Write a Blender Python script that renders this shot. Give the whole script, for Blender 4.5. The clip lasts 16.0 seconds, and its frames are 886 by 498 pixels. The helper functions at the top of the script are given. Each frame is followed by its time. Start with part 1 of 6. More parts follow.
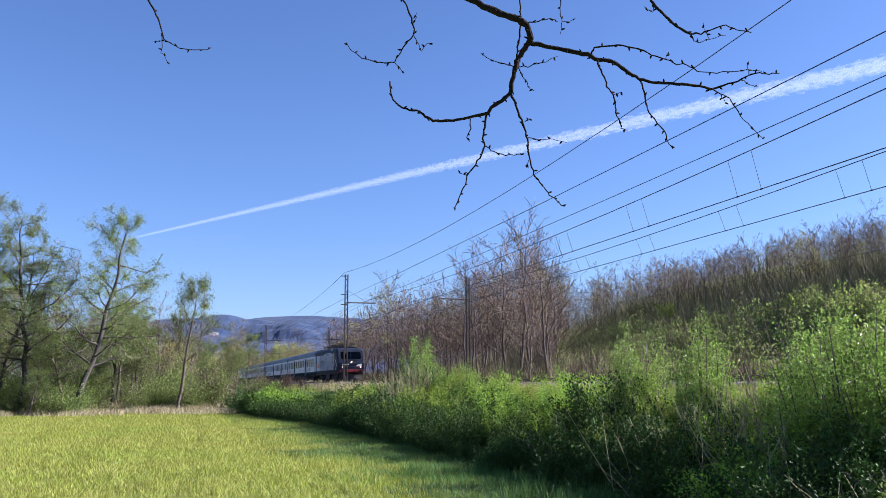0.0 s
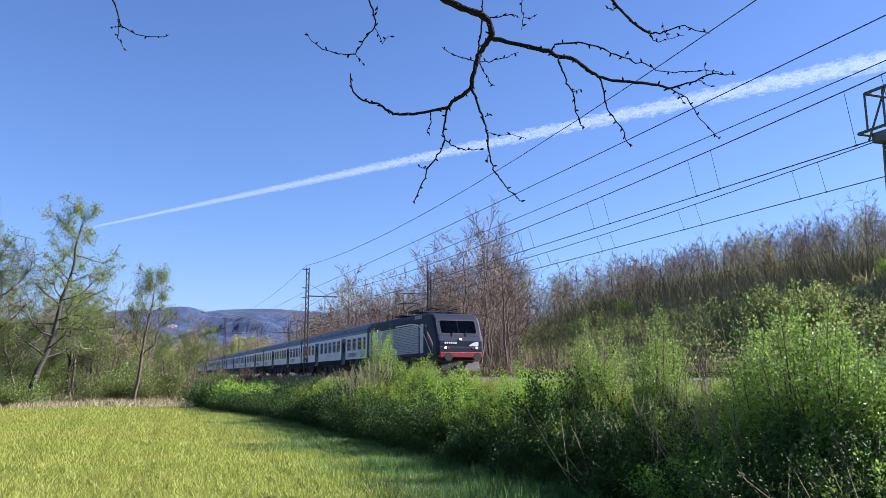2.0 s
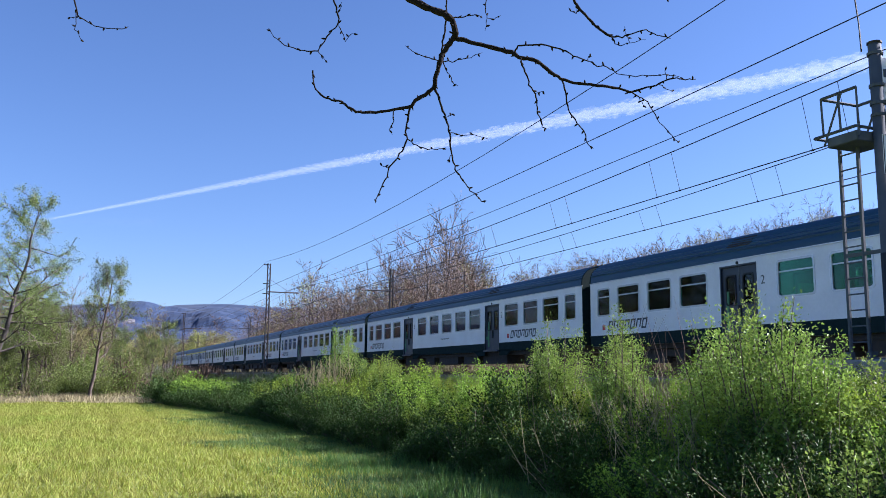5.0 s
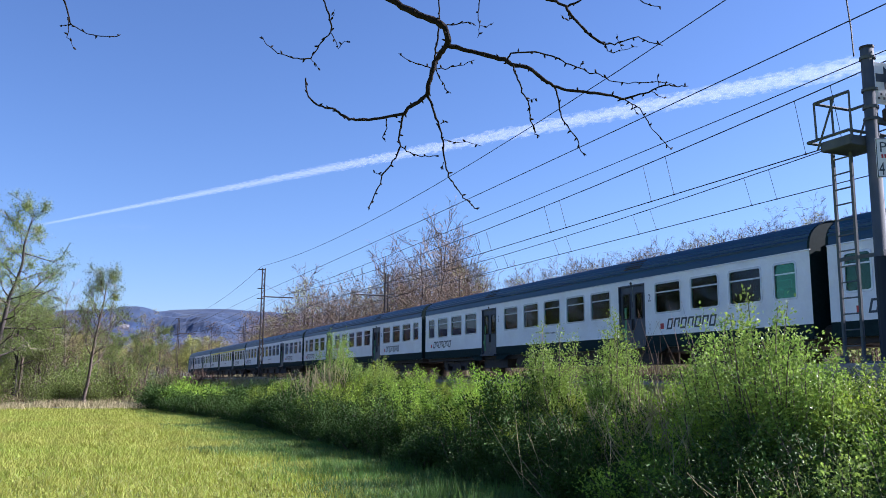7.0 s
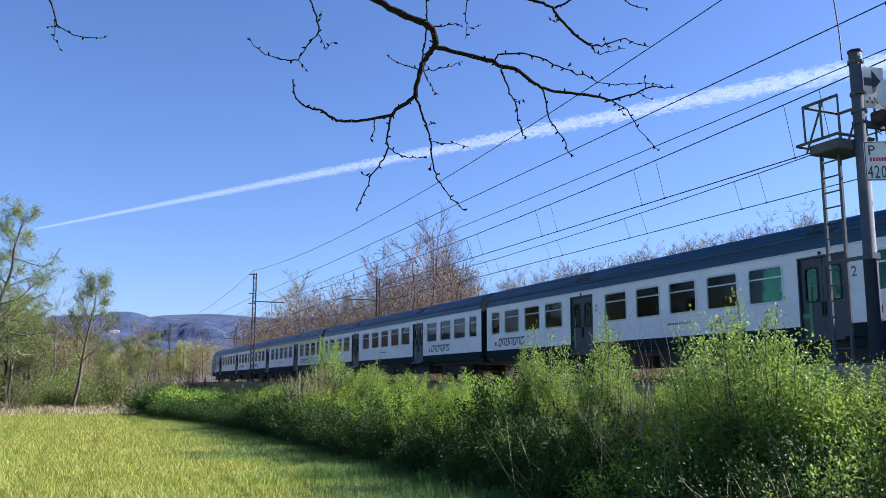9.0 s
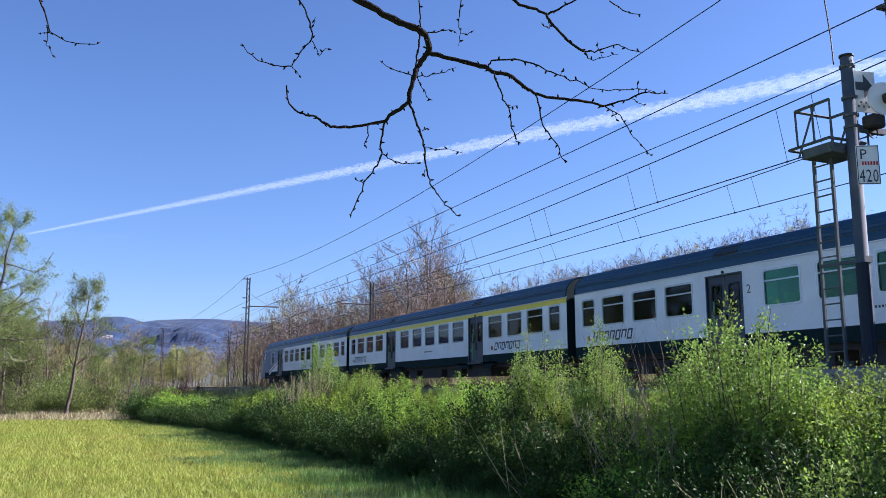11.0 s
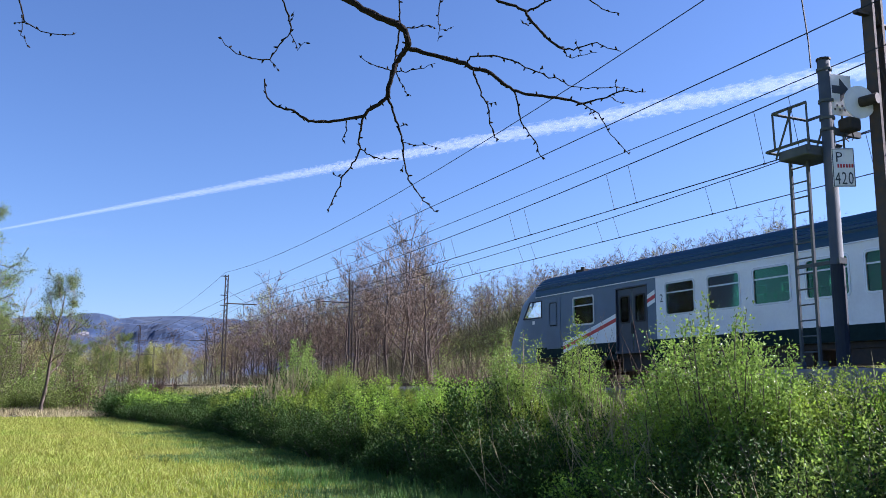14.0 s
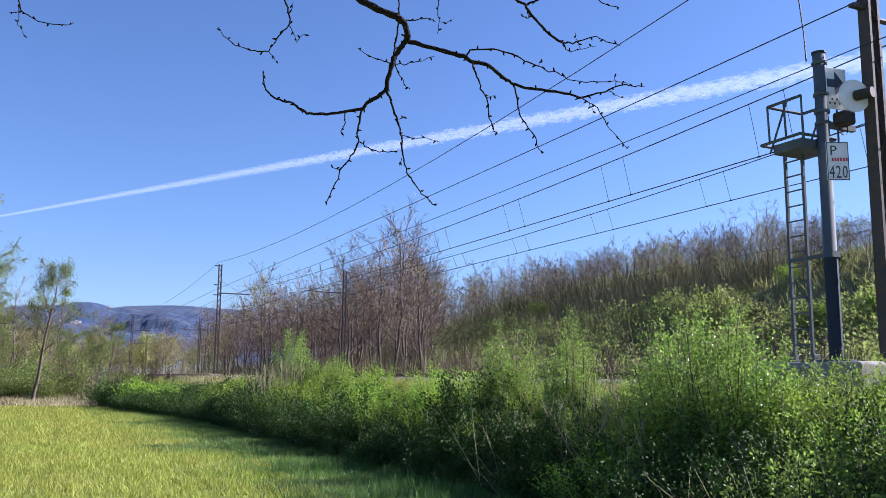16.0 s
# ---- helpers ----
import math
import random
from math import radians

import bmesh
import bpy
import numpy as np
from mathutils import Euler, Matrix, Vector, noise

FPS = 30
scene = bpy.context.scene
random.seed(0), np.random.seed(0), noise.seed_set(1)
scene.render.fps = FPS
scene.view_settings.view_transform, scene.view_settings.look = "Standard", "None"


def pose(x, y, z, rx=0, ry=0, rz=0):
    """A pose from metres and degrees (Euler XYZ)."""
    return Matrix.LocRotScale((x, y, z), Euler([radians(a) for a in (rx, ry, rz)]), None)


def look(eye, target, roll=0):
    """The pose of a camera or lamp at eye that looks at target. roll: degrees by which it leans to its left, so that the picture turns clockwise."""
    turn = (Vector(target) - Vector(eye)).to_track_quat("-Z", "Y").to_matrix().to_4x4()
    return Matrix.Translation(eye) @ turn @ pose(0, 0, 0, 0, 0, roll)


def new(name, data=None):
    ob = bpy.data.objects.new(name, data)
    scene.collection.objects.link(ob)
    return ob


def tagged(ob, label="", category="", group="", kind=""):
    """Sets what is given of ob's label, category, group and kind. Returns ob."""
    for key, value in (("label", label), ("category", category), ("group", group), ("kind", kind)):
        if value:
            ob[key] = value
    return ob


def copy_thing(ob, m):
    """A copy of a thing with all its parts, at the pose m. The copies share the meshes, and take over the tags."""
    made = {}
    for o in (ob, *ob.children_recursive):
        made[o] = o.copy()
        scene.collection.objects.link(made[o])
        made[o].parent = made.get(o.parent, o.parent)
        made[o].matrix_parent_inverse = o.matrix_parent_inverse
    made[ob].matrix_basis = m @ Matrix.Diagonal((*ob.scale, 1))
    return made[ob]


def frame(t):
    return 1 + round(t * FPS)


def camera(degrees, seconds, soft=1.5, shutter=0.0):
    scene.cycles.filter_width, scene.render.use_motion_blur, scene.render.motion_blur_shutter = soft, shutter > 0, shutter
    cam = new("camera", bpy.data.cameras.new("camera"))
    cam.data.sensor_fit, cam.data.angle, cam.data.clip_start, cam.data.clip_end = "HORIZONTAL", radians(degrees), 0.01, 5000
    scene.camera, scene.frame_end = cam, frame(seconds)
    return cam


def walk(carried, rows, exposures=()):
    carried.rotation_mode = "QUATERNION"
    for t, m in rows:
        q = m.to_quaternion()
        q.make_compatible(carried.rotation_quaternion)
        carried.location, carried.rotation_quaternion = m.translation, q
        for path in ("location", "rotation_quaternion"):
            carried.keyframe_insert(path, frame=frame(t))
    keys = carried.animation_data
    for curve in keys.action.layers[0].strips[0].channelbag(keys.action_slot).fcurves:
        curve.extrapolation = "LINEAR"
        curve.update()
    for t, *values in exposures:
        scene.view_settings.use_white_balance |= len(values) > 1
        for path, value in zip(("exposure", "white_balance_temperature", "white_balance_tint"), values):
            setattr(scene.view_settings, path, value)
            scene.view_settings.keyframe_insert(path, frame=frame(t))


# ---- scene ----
EYE = (0.0, 0.0, 1.7)
RAIL = 1.85            # top of the rails
NEAR, FAR = 14.4, 18.0  # centre lines of the two tracks
PATH = (  # seconds; turn to the left of +y, tilt up, lean, in degrees; sway of the eye in metres
    (0.0, -17.40, 8.87, -0.28, -0.040, 0.013, -0.004),
    (0.5, -18.15, 8.84, -0.19, -0.030, 0.010, -0.003),
    (1.0, -18.86, 8.76, -0.02, -0.029, 0.011, -0.006),
    (1.5, -19.43, 8.65, 0.08, -0.028, 0.011, -0.005),
    (2.0, -19.93, 8.52, 0.17, -0.025, 0.010, -0.007),
    (2.5, -20.62, 8.35, 0.26, -0.024, 0.010, -0.002),
    (3.0, -21.35, 8.24, 0.43, -0.021, 0.009, -0.004),
    (3.5, -21.89, 8.22, 0.50, -0.016, 0.007, -0.004),
    (4.0, -22.16, 8.26, 0.56, -0.014, 0.006, 0.000),
    (6.5, -22.68, 8.55, 0.36, -0.027, 0.011, 0.002),
    (7.0, -22.78, 8.64, 0.33, -0.014, 0.004, 0.012),
    (7.5, -22.98, 8.75, 0.28, -0.006, 0.001, 0.009),
    (8.0, -23.12, 8.82, 0.22, -0.001, -0.000, 0.006),
    (8.5, -23.22, 8.88, 0.17, 0.001, -0.000, 0.001),
    (9.0, -23.33, 8.94, 0.13, -0.000, -0.000, -0.000),
    (11.5, -23.86, 9.27, -0.11, -0.001, -0.001, 0.007),
    (12.0, -23.96, 9.33, -0.16, -0.001, -0.000, 0.006),
    (12.5, -24.06, 9.40, -0.21, -0.001, -0.000, 0.004),
    (13.0, -24.50, 9.29, 0.02, 0.003, -0.001, 0.000),
    (13.5, -24.91, 9.16, 0.21, 0.006, -0.003, 0.000),
    (14.0, -25.11, 9.14, 0.21, 0.008, -0.003, -0.005),
    (14.5, -25.31, 9.12, 0.22, 0.013, -0.005, -0.006),
    (15.0, -25.50, 9.06, 0.26, 0.010, -0.004, -0.006),
    (15.5, -25.61, 8.83, 0.31, 0.000, 0.000, -0.002),
    (16.0, -25.54, 8.52, 0.45, -0.008, 0.003, 0.005),
)
cam = camera(54.57, 16.0, soft=0.6)
walk(cam, [(t, pose(EYE[0] + sx, EYE[1] + sy, EYE[2] + sz, 90 + tilt, 0, turn) @ pose(0, 0, 0, 0, 0, lean)) for t, turn, tilt, lean, sx, sy, sz in PATH],
     exposures=[(0.0, 1.68, 5750, 26), (16.0, 1.68, 5750, 26)])

# ---- light ----
SUN_AZ, SUN_EL = 100.0, 29.0   # degrees clockwise from +y, degrees up
world = bpy.data.worlds.new("sky")
scene.world = world
world.use_nodes = True
wn, wl = world.node_tree.nodes, world.node_tree.links
sky = wn.new("ShaderNodeTexSky")
sky.sky_type, sky.sun_disc = "NISHITA", False
sky.sun_elevation, sky.sun_rotation = radians(SUN_EL), radians(SUN_AZ)
sky.altitude, sky.air_density, sky.dust_density, sky.ozone_density = 200, 1.0, 0.45, 6.0
wl.new(sky.outputs[0], wn["Background"].inputs[0])
wn["Background"].inputs[1].default_value = 0.052
sun = new("sun", bpy.data.lights.new("sun", "SUN"))
sun.data.energy, sun.data.angle, sun.data.color = 5.0, radians(0.53), (1.0, 0.95, 0.87)
sun_dir = Vector((math.sin(radians(SUN_AZ)) * math.cos(radians(SUN_EL)), math.cos(radians(SUN_AZ)) * math.cos(radians(SUN_EL)), math.sin(radians(SUN_EL))))
sun.matrix_world = look(Vector((60, -20, 60)), Vector((60, -20, 60)) - sun_dir)

# ---- materials ----
def material(name, base, rough=0.8, metal=0.0, vary=0.15, scale=8.0, fine=60.0, bump=0.15, island=0.0, objrand=0.0, second=None, translucent=0.0, spec=0.5, coord="Object"):
    """A surface with two scales of variation in colour and roughness, and fine relief."""
    m = bpy.data.materials.new(name)
    m.use_nodes = True
    n, l = m.node_tree.nodes, m.node_tree.links
    bs = n["Principled BSDF"]
    tc = n.new("ShaderNodeTexCoord")
    big, small = n.new("ShaderNodeTexNoise"), n.new("ShaderNodeTexNoise")
    big.inputs["Scale"].default_value, small.inputs["Scale"].default_value = scale, fine
    big.inputs["Detail"].default_value, small.inputs["Detail"].default_value = 4, 3
    for tex in (big, small):
        l.new(tc.outputs[coord], tex.inputs["Vector"])
    ramp = n.new("ShaderNodeMapRange")
    ramp.inputs["From Min"].default_value, ramp.inputs["From Max"].default_value = 0.3, 0.7
    l.new(big.outputs["Fac"], ramp.inputs["Value"])
    mix = n.new("ShaderNodeMix")
    mix.data_type = "RGBA"
    other = second or tuple(max(0.0, c * (1 - 2 * vary)) for c in base)
    mix.inputs["A"].default_value, mix.inputs["B"].default_value = (*base, 1), (*other, 1)
    l.new(ramp.outputs["Result"], mix.inputs["Factor"])
    hsv = n.new("ShaderNodeHueSaturation")
    l.new(mix.outputs["Result"], hsv.inputs["Color"])
    val = n.new("ShaderNodeMath")
    val.operation = "MULTIPLY_ADD"
    val.inputs[1].default_value, val.inputs[2].default_value = 2 * vary, 1 - vary
    l.new(small.outputs["Fac"], val.inputs[0])
    out = val.outputs[0]
    for amount, node, socket in ((island, "ShaderNodeNewGeometry", "Random Per Island"), (objrand, "ShaderNodeObjectInfo", "Random")):
        if amount:
            src = n.new(node)
            k = n.new("ShaderNodeMath")
            k.operation = "MULTIPLY_ADD"
            k.inputs[1].default_value, k.inputs[2].default_value = 2 * amount, 1 - amount
            l.new(src.outputs[socket], k.inputs[0])
            both = n.new("ShaderNodeMath")
            both.operation = "MULTIPLY"
            l.new(out, both.inputs[0]), l.new(k.outputs[0], both.inputs[1])
            out = both.outputs[0]
            hue = n.new("ShaderNodeMath")
            hue.operation = "MULTIPLY_ADD"
            hue.inputs[1].default_value, hue.inputs[2].default_value = 0.06 * min(1, amount * 2), 0.5 - 0.03 * min(1, amount * 2)
            l.new(src.outputs[socket], hue.inputs[0]), l.new(hue.outputs[0], hsv.inputs["Hue"])
    l.new(out, hsv.inputs["Value"])
    l.new(hsv.outputs["Color"], bs.inputs["Base Color"])
    bs.inputs["Roughness"].default_value, bs.inputs["Metallic"].default_value = rough, metal
    bs.inputs["Specular IOR Level"].default_value = spec
    if bump:
        b = n.new("ShaderNodeBump")
        b.inputs["Strength"].default_value, b.inputs["Distance"].default_value = bump, 0.02
        l.new(small.outputs["Fac"], b.inputs["Height"]), l.new(b.outputs[0], bs.inputs["Normal"])
    if translucent:
        tr, ms = n.new("ShaderNodeBsdfTranslucent"), n.new("ShaderNodeMixShader")
        ms.inputs[0].default_value = translucent
        l.new(hsv.outputs["Color"], tr.inputs["Color"])
        l.new(bs.outputs[0], ms.inputs[1]), l.new(tr.outputs[0], ms.inputs[2])
        l.new(ms.outputs[0], n["Material Output"].inputs["Surface"])
    return m


# ---- mesh tools ----
RNG = np.random.default_rng(7)


class Build:
    """Gathers vertices and faces by arrays, and turns them into one mesh."""

    def __init__(self):
        self.v, self.f, self.m, self.n = [], [], [], 0

    def add(self, verts, faces, slot=0):
        verts, faces = np.asarray(verts, float).reshape(-1, 3), np.asarray(faces, int)
        self.v.append(verts), self.f.append(faces + self.n), self.m.append(np.full(len(faces), slot))
        self.n += len(verts)
        return self

    def box(self, lo, hi, slot=0):
        (x0, y0, z0), (x1, y1, z1) = lo, hi
        v = [(x0, y0, z0), (x1, y0, z0), (x1, y1, z0), (x0, y1, z0), (x0, y0, z1), (x1, y0, z1), (x1, y1, z1), (x0, y1, z1)]
        return self.add(v, [(0, 3, 2, 1), (4, 5, 6, 7), (0, 1, 5, 4), (1, 2, 6, 5), (2, 3, 7, 6), (3, 0, 4, 7)], slot)

    def tube(self, pts, radii, sides=6, slot=0, cap=True):
        pts = np.asarray(pts, float)
        radii = np.broadcast_to(np.asarray(radii, float), (len(pts),))
        d = np.gradient(pts, axis=0)
        d /= np.linalg.norm(d, axis=1)[:, None] + 1e-9
        ref = np.where(np.abs(d[:, 2:3]) > 0.9, (1.0, 0, 0), (0, 0, 1.0))
        a = np.cross(d, ref)
        a /= np.linalg.norm(a, axis=1)[:, None] + 1e-9
        b = np.cross(d, a)
        t = np.arange(sides) * 2 * np.pi / sides
        ring = pts[:, None] + radii[:, None, None] * (np.cos(t)[None, :, None] * a[:, None] + np.sin(t)[None, :, None] * b[:, None])
        i, k = np.meshgrid(np.arange(len(pts) - 1), np.arange(sides), indexing="ij")
        k2 = (k + 1) % sides
        faces = np.stack([i * sides + k, i * sides + k2, (i + 1) * sides + k2, (i + 1) * sides + k], -1).reshape(-1, 4)
        self.add(ring.reshape(-1, 3), faces, slot)
        if cap and sides == 4:
            e = (len(pts) - 1) * sides
            self.f.append(np.array([[0, 3, 2, 1], [e, e + 1, e + 2, e + 3]]) + self.n - len(pts) * sides), self.m.append(np.full(2, slot))
        elif cap:
            last, start = len(pts) - 1, self.n - len(pts) * sides
            for base, c in ((0, pts[0]), (last * sides, pts[last])):
                idx = start + base
                self.v.append(c[None]), self.f.append(np.stack([idx + np.arange(sides), idx + (np.arange(sides) + 1) % sides, np.full(sides, self.n), np.full(sides, self.n)], -1)), self.m.append(np.full(sides, slot))
                self.n += 1
        return self

    def ribbon(self, pts, widths, slot=0, turn=0.0):
        """A thin twig as a narrow strip."""
        pts = np.asarray(pts, float)
        d = pts[-1] - pts[0]
        a = np.cross(d, (math.cos(turn), math.sin(turn), 0.37))
        a = a / (np.linalg.norm(a) + 1e-9) * np.asarray(widths, float)[:, None]
        n = len(pts)
        v = np.stack([pts - a, pts + a], 1).reshape(-1, 3)
        k = np.arange(n - 1) * 2
        return self.add(v, np.stack([k, k + 1, k + 3, k + 2], -1), slot)

    def leaves(self, at, along, side, length, width, slot=0, fold=0.25):
        """Pointed leaves: four corners each, folded a little along the midrib."""
        at, along, side = (np.asarray(x, float) for x in (at, along, side))
        length, width = np.broadcast_to(length, len(at))[:, None], np.broadcast_to(width, len(at))[:, None]
        up = np.cross(side, along)
        v = np.stack([at, at + along * length * 0.45 + side * width / 2 + up * width * fold, at + along * length, at + along * length * 0.45 - side * width / 2 + up * width * fold], 1)
        return self.add(v.reshape(-1, 3), np.arange(len(at) * 4).reshape(-1, 4), slot)

    def mesh(self, name, mats, smooth=False):
        me = bpy.data.meshes.new(name)
        v, groups = np.concatenate(self.v), self.f
        loops, starts, total, slots, pos = [], [], [], [], 0
        for f, m in zip(groups, self.m):
            if f.shape[1] == 4:
                tri = f[:, 2] == f[:, 3]
            else:
                tri = np.ones(len(f), bool)
            for part_, k in ((f[tri][:, :3], 3), (f[~tri], 4)):
                if len(part_):
                    loops.append(part_.ravel()), starts.append(pos + np.arange(len(part_)) * k), total.append(np.full(len(part_), k))
                    slots.append(m[tri] if k == 3 else m[~tri])
                    pos += part_.size
        loops, starts, slots = np.concatenate(loops), np.concatenate(starts), np.concatenate(slots)
        me.vertices.add(len(v)), me.loops.add(len(loops)), me.polygons.add(len(starts))
        me.vertices.foreach_set("co", v.ravel().astype(np.float32))
        me.loops.foreach_set("vertex_index", loops.astype(np.int32))
        me.polygons.foreach_set("loop_start", starts.astype(np.int32))
        for m in mats if isinstance(mats, (list, tuple)) else [mats]:
            me.materials.append(m)
        me.polygons.foreach_set("material_index", slots.astype(np.int32))
        me.polygons.foreach_set("use_smooth", np.full(len(starts), smooth))
        me.update(calc_edges=True)
        me.validate()
        return me


def part(name, build, mats, parent=None, label="", smooth=False, at=None):
    """Links a build (or a bmesh) as one mesh object, under a thing or a part."""
    if isinstance(build, bmesh.types.BMesh):
        me = bpy.data.meshes.new(name)
        build.to_mesh(me)
        build.free()
        for m in mats if isinstance(mats, (list, tuple)) else [mats]:
            me.materials.append(m)
        me.polygons.foreach_set("use_smooth", [smooth] * len(me.polygons))
    elif isinstance(build, Build):
        me = build.mesh(name, mats, smooth)
    else:
        me = build
    ob = new(name, me)
    if parent:
        ob.parent = parent
    if at is not None:
        ob.matrix_basis = at
    if label:
        ob["label"] = label
    return ob


def thing(name, label, category, group="", kind="", at=None):
    ob = new(name)
    ob.empty_display_size = 0.3
    if at is not None:
        ob.matrix_basis = at
    return tagged(ob, label, category, group, kind)


def bevelled(lo, hi, r=0.02, seg=1):
    """A box with rounded edges, as a bmesh."""
    bm = bmesh.new()
    bmesh.ops.create_cube(bm, size=1, matrix=Matrix.Translation([(a + b) / 2 for a, b in zip(lo, hi)]) @ Matrix.Diagonal((*[b - a for a, b in zip(lo, hi)], 1)))
    bmesh.ops.bevel(bm, geom=bm.edges[:], offset=r, segments=seg, affect="EDGES", profile=0.5)
    return bm


def disc(centre, r, axis=0, depth=0.05, sides=20, inner=0.0):
    """A short round drum along an axis."""
    b = Build()
    p0, p1 = np.array(centre, float), np.array(centre, float)
    p0[axis] -= depth / 2
    p1[axis] += depth / 2
    return b.tube([p0, p1], r, sides)

# ---- the materials of the place ----
M_FIELD = material("meadow_soil", (0.15, 0.19, 0.025), 0.95, vary=0.2, scale=0.35, fine=9, bump=0.6, second=(0.19, 0.21, 0.035))
M_EARTH = material("scrub_earth", (0.065, 0.058, 0.03), 0.95, vary=0.25, scale=0.5, fine=12, bump=0.8, second=(0.04, 0.05, 0.016))
M_HILL = material("hill_scrub", (0.13, 0.15, 0.055), 0.95, vary=0.25, scale=0.15, fine=4, bump=0.8, second=(0.12, 0.095, 0.055))
M_BALLAST = material("ballast_stone", (0.20, 0.18, 0.16), 0.95, vary=0.3, scale=3, fine=25, bump=1.0, second=(0.11, 0.09, 0.075))
M_RAIL = material("rusty_steel", (0.13, 0.075, 0.045), 0.55, 0.6, vary=0.2)
M_SLEEPER = material("sleeper_concrete", (0.26, 0.24, 0.21), 0.9, vary=0.2)
M_STEEL = material("weathered_mast_steel", (0.045, 0.046, 0.05), 0.75, 0.2, vary=0.25, second=(0.085, 0.055, 0.035))
M_GALV = material("galvanised_steel", (0.10, 0.115, 0.125), 0.8, 0.0, spec=0.2, vary=0.12, scale=4)
M_WIRE = material("copper_wire", (0.05, 0.05, 0.05), 0.5, 0.7, vary=0.1, bump=0)
M_CONC = material("stained_concrete", (0.3, 0.28, 0.245), 0.9, vary=0.2, scale=2.5, fine=30, second=(0.17, 0.155, 0.135))
M_INSUL = material("brown_porcelain", (0.10, 0.05, 0.03), 0.3)
M_WHITE = material("train_white_paint", (0.76, 0.77, 0.78), 0.35, vary=0.06, scale=1.2, fine=14, bump=0.02, second=(0.67, 0.67, 0.67))
M_YELLOW = material("first_class_yellow", (0.75, 0.60, 0.03), 0.4, vary=0.05, bump=0.02)
M_SKIRT = material("train_green_skirt", (0.014, 0.03, 0.03), 0.8, spec=0.08, vary=0.15, bump=0.03)
M_ROOF = material("train_blue_roof", (0.006, 0.045, 0.095), 0.4, vary=0.15, scale=1.0, bump=0.04, second=(0.010, 0.055, 0.10), spec=0.35)
M_DOOR = material("train_dark_door", (0.028, 0.04, 0.06), 0.45, vary=0.1, bump=0.02)
M_CAB = material("train_slate_paint", (0.017, 0.025, 0.042), 0.6, spec=0.2, vary=0.1, scale=1.5, bump=0.02)
M_CABBLUE = material("train_blue_grey_paint", (0.085, 0.135, 0.20), 0.4, vary=0.08, scale=1.5, bump=0.02)
M_PANEL = material("loco_grey_panel", (0.56, 0.57, 0.58), 0.4, vary=0.08, scale=1.0, bump=0.02)
M_BLACK = material("underframe_black", (0.022, 0.020, 0.018), 0.8, vary=0.25, second=(0.045, 0.032, 0.022))
M_RUBBER = material("black_rubber", (0.015, 0.015, 0.016), 0.7, vary=0.1)
M_RED = material("train_red_paint", (0.50, 0.03, 0.03), 0.4, vary=0.1, bump=0.02)
M_DULLRED = material("dirty_red_paint", (0.34, 0.02, 0.02), 0.6, vary=0.3, scale=4, bump=0.05, second=(0.14, 0.016, 0.015))
M_ALU = material("window_frame_aluminium", (0.55, 0.56, 0.57), 0.4, 0.7, vary=0.08, bump=0)
M_WHEEL = material("wheel_steel", (0.12, 0.10, 0.085), 0.5, 0.7, vary=0.2)
M_MARK = material("dark_lettering_paint", (0.035, 0.045, 0.055), 0.5, vary=0.05, bump=0)
M_SIGN = material("sign_white_enamel", (0.78, 0.78, 0.76), 0.4, vary=0.06, bump=0)
M_SEAT = material("seat_green_cloth", (0.10, 0.28, 0.14), 0.9, vary=0.15)
M_LINING = material("coach_lining", (0.22, 0.26, 0.24), 0.7, vary=0.06, bump=0)
M_BARK = material("grey_brown_bark", (0.13, 0.10, 0.075), 0.95, vary=0.25, scale=5, fine=40, bump=0.7, objrand=0.2)
M_TWIG = material("red_brown_twigs", (0.175, 0.118, 0.075), 0.95, vary=0.2, scale=0.6, fine=20, bump=0, objrand=0.3, island=0.25)
M_UNDER = material("dead_undergrowth", (0.19, 0.16, 0.085), 0.95, vary=0.2, scale=0.3, fine=5, bump=0, island=0.35, second=(0.12, 0.115, 0.05))
M_TRUNK = material("dark_alder_bark", (0.05, 0.042, 0.035), 0.9, vary=0.25, scale=5, fine=30, bump=0.6)
M_DARKBARK = material("wet_dark_bark", (0.02, 0.016, 0.014), 0.95, spec=0.1, vary=0.25, scale=14, fine=90, bump=0.6)
M_DRY = material("dry_straw_stalks", (0.36, 0.31, 0.165), 0.9, vary=0.15, scale=1, fine=20, bump=0, island=0.3, translucent=0.15)
M_SHRUB = material("fresh_shrub_leaf", (0.27, 0.385, 0.04), 0.55, vary=0.15, scale=1.3, fine=20, bump=0, island=0.4, objrand=0.3, translucent=0.36, spec=0.25, second=(0.12, 0.20, 0.022))
M_PALE = material("pale_willow_leaf", (0.25, 0.355, 0.065), 0.45, vary=0.15, scale=1.3, fine=20, bump=0, island=0.4, objrand=0.1, translucent=0.36, spec=0.25, second=(0.14, 0.23, 0.04))
# leaf green darkened to hold the shade of the hedge's lower front
M_SHADE_LEAF = material("shade_dark_green_leaf", (0.055, 0.105, 0.018), 0.6, vary=0.15, scale=1.3, fine=20, bump=0, island=0.35, translucent=0.06, spec=0.12, second=(0.024, 0.05, 0.01))
M_SPRING = material("spring_tree_leaf", (0.165, 0.225, 0.042), 0.6, vary=0.15, scale=0.5, fine=8, bump=0, island=0.4, objrand=0.15, translucent=0.45, second=(0.14, 0.19, 0.045))
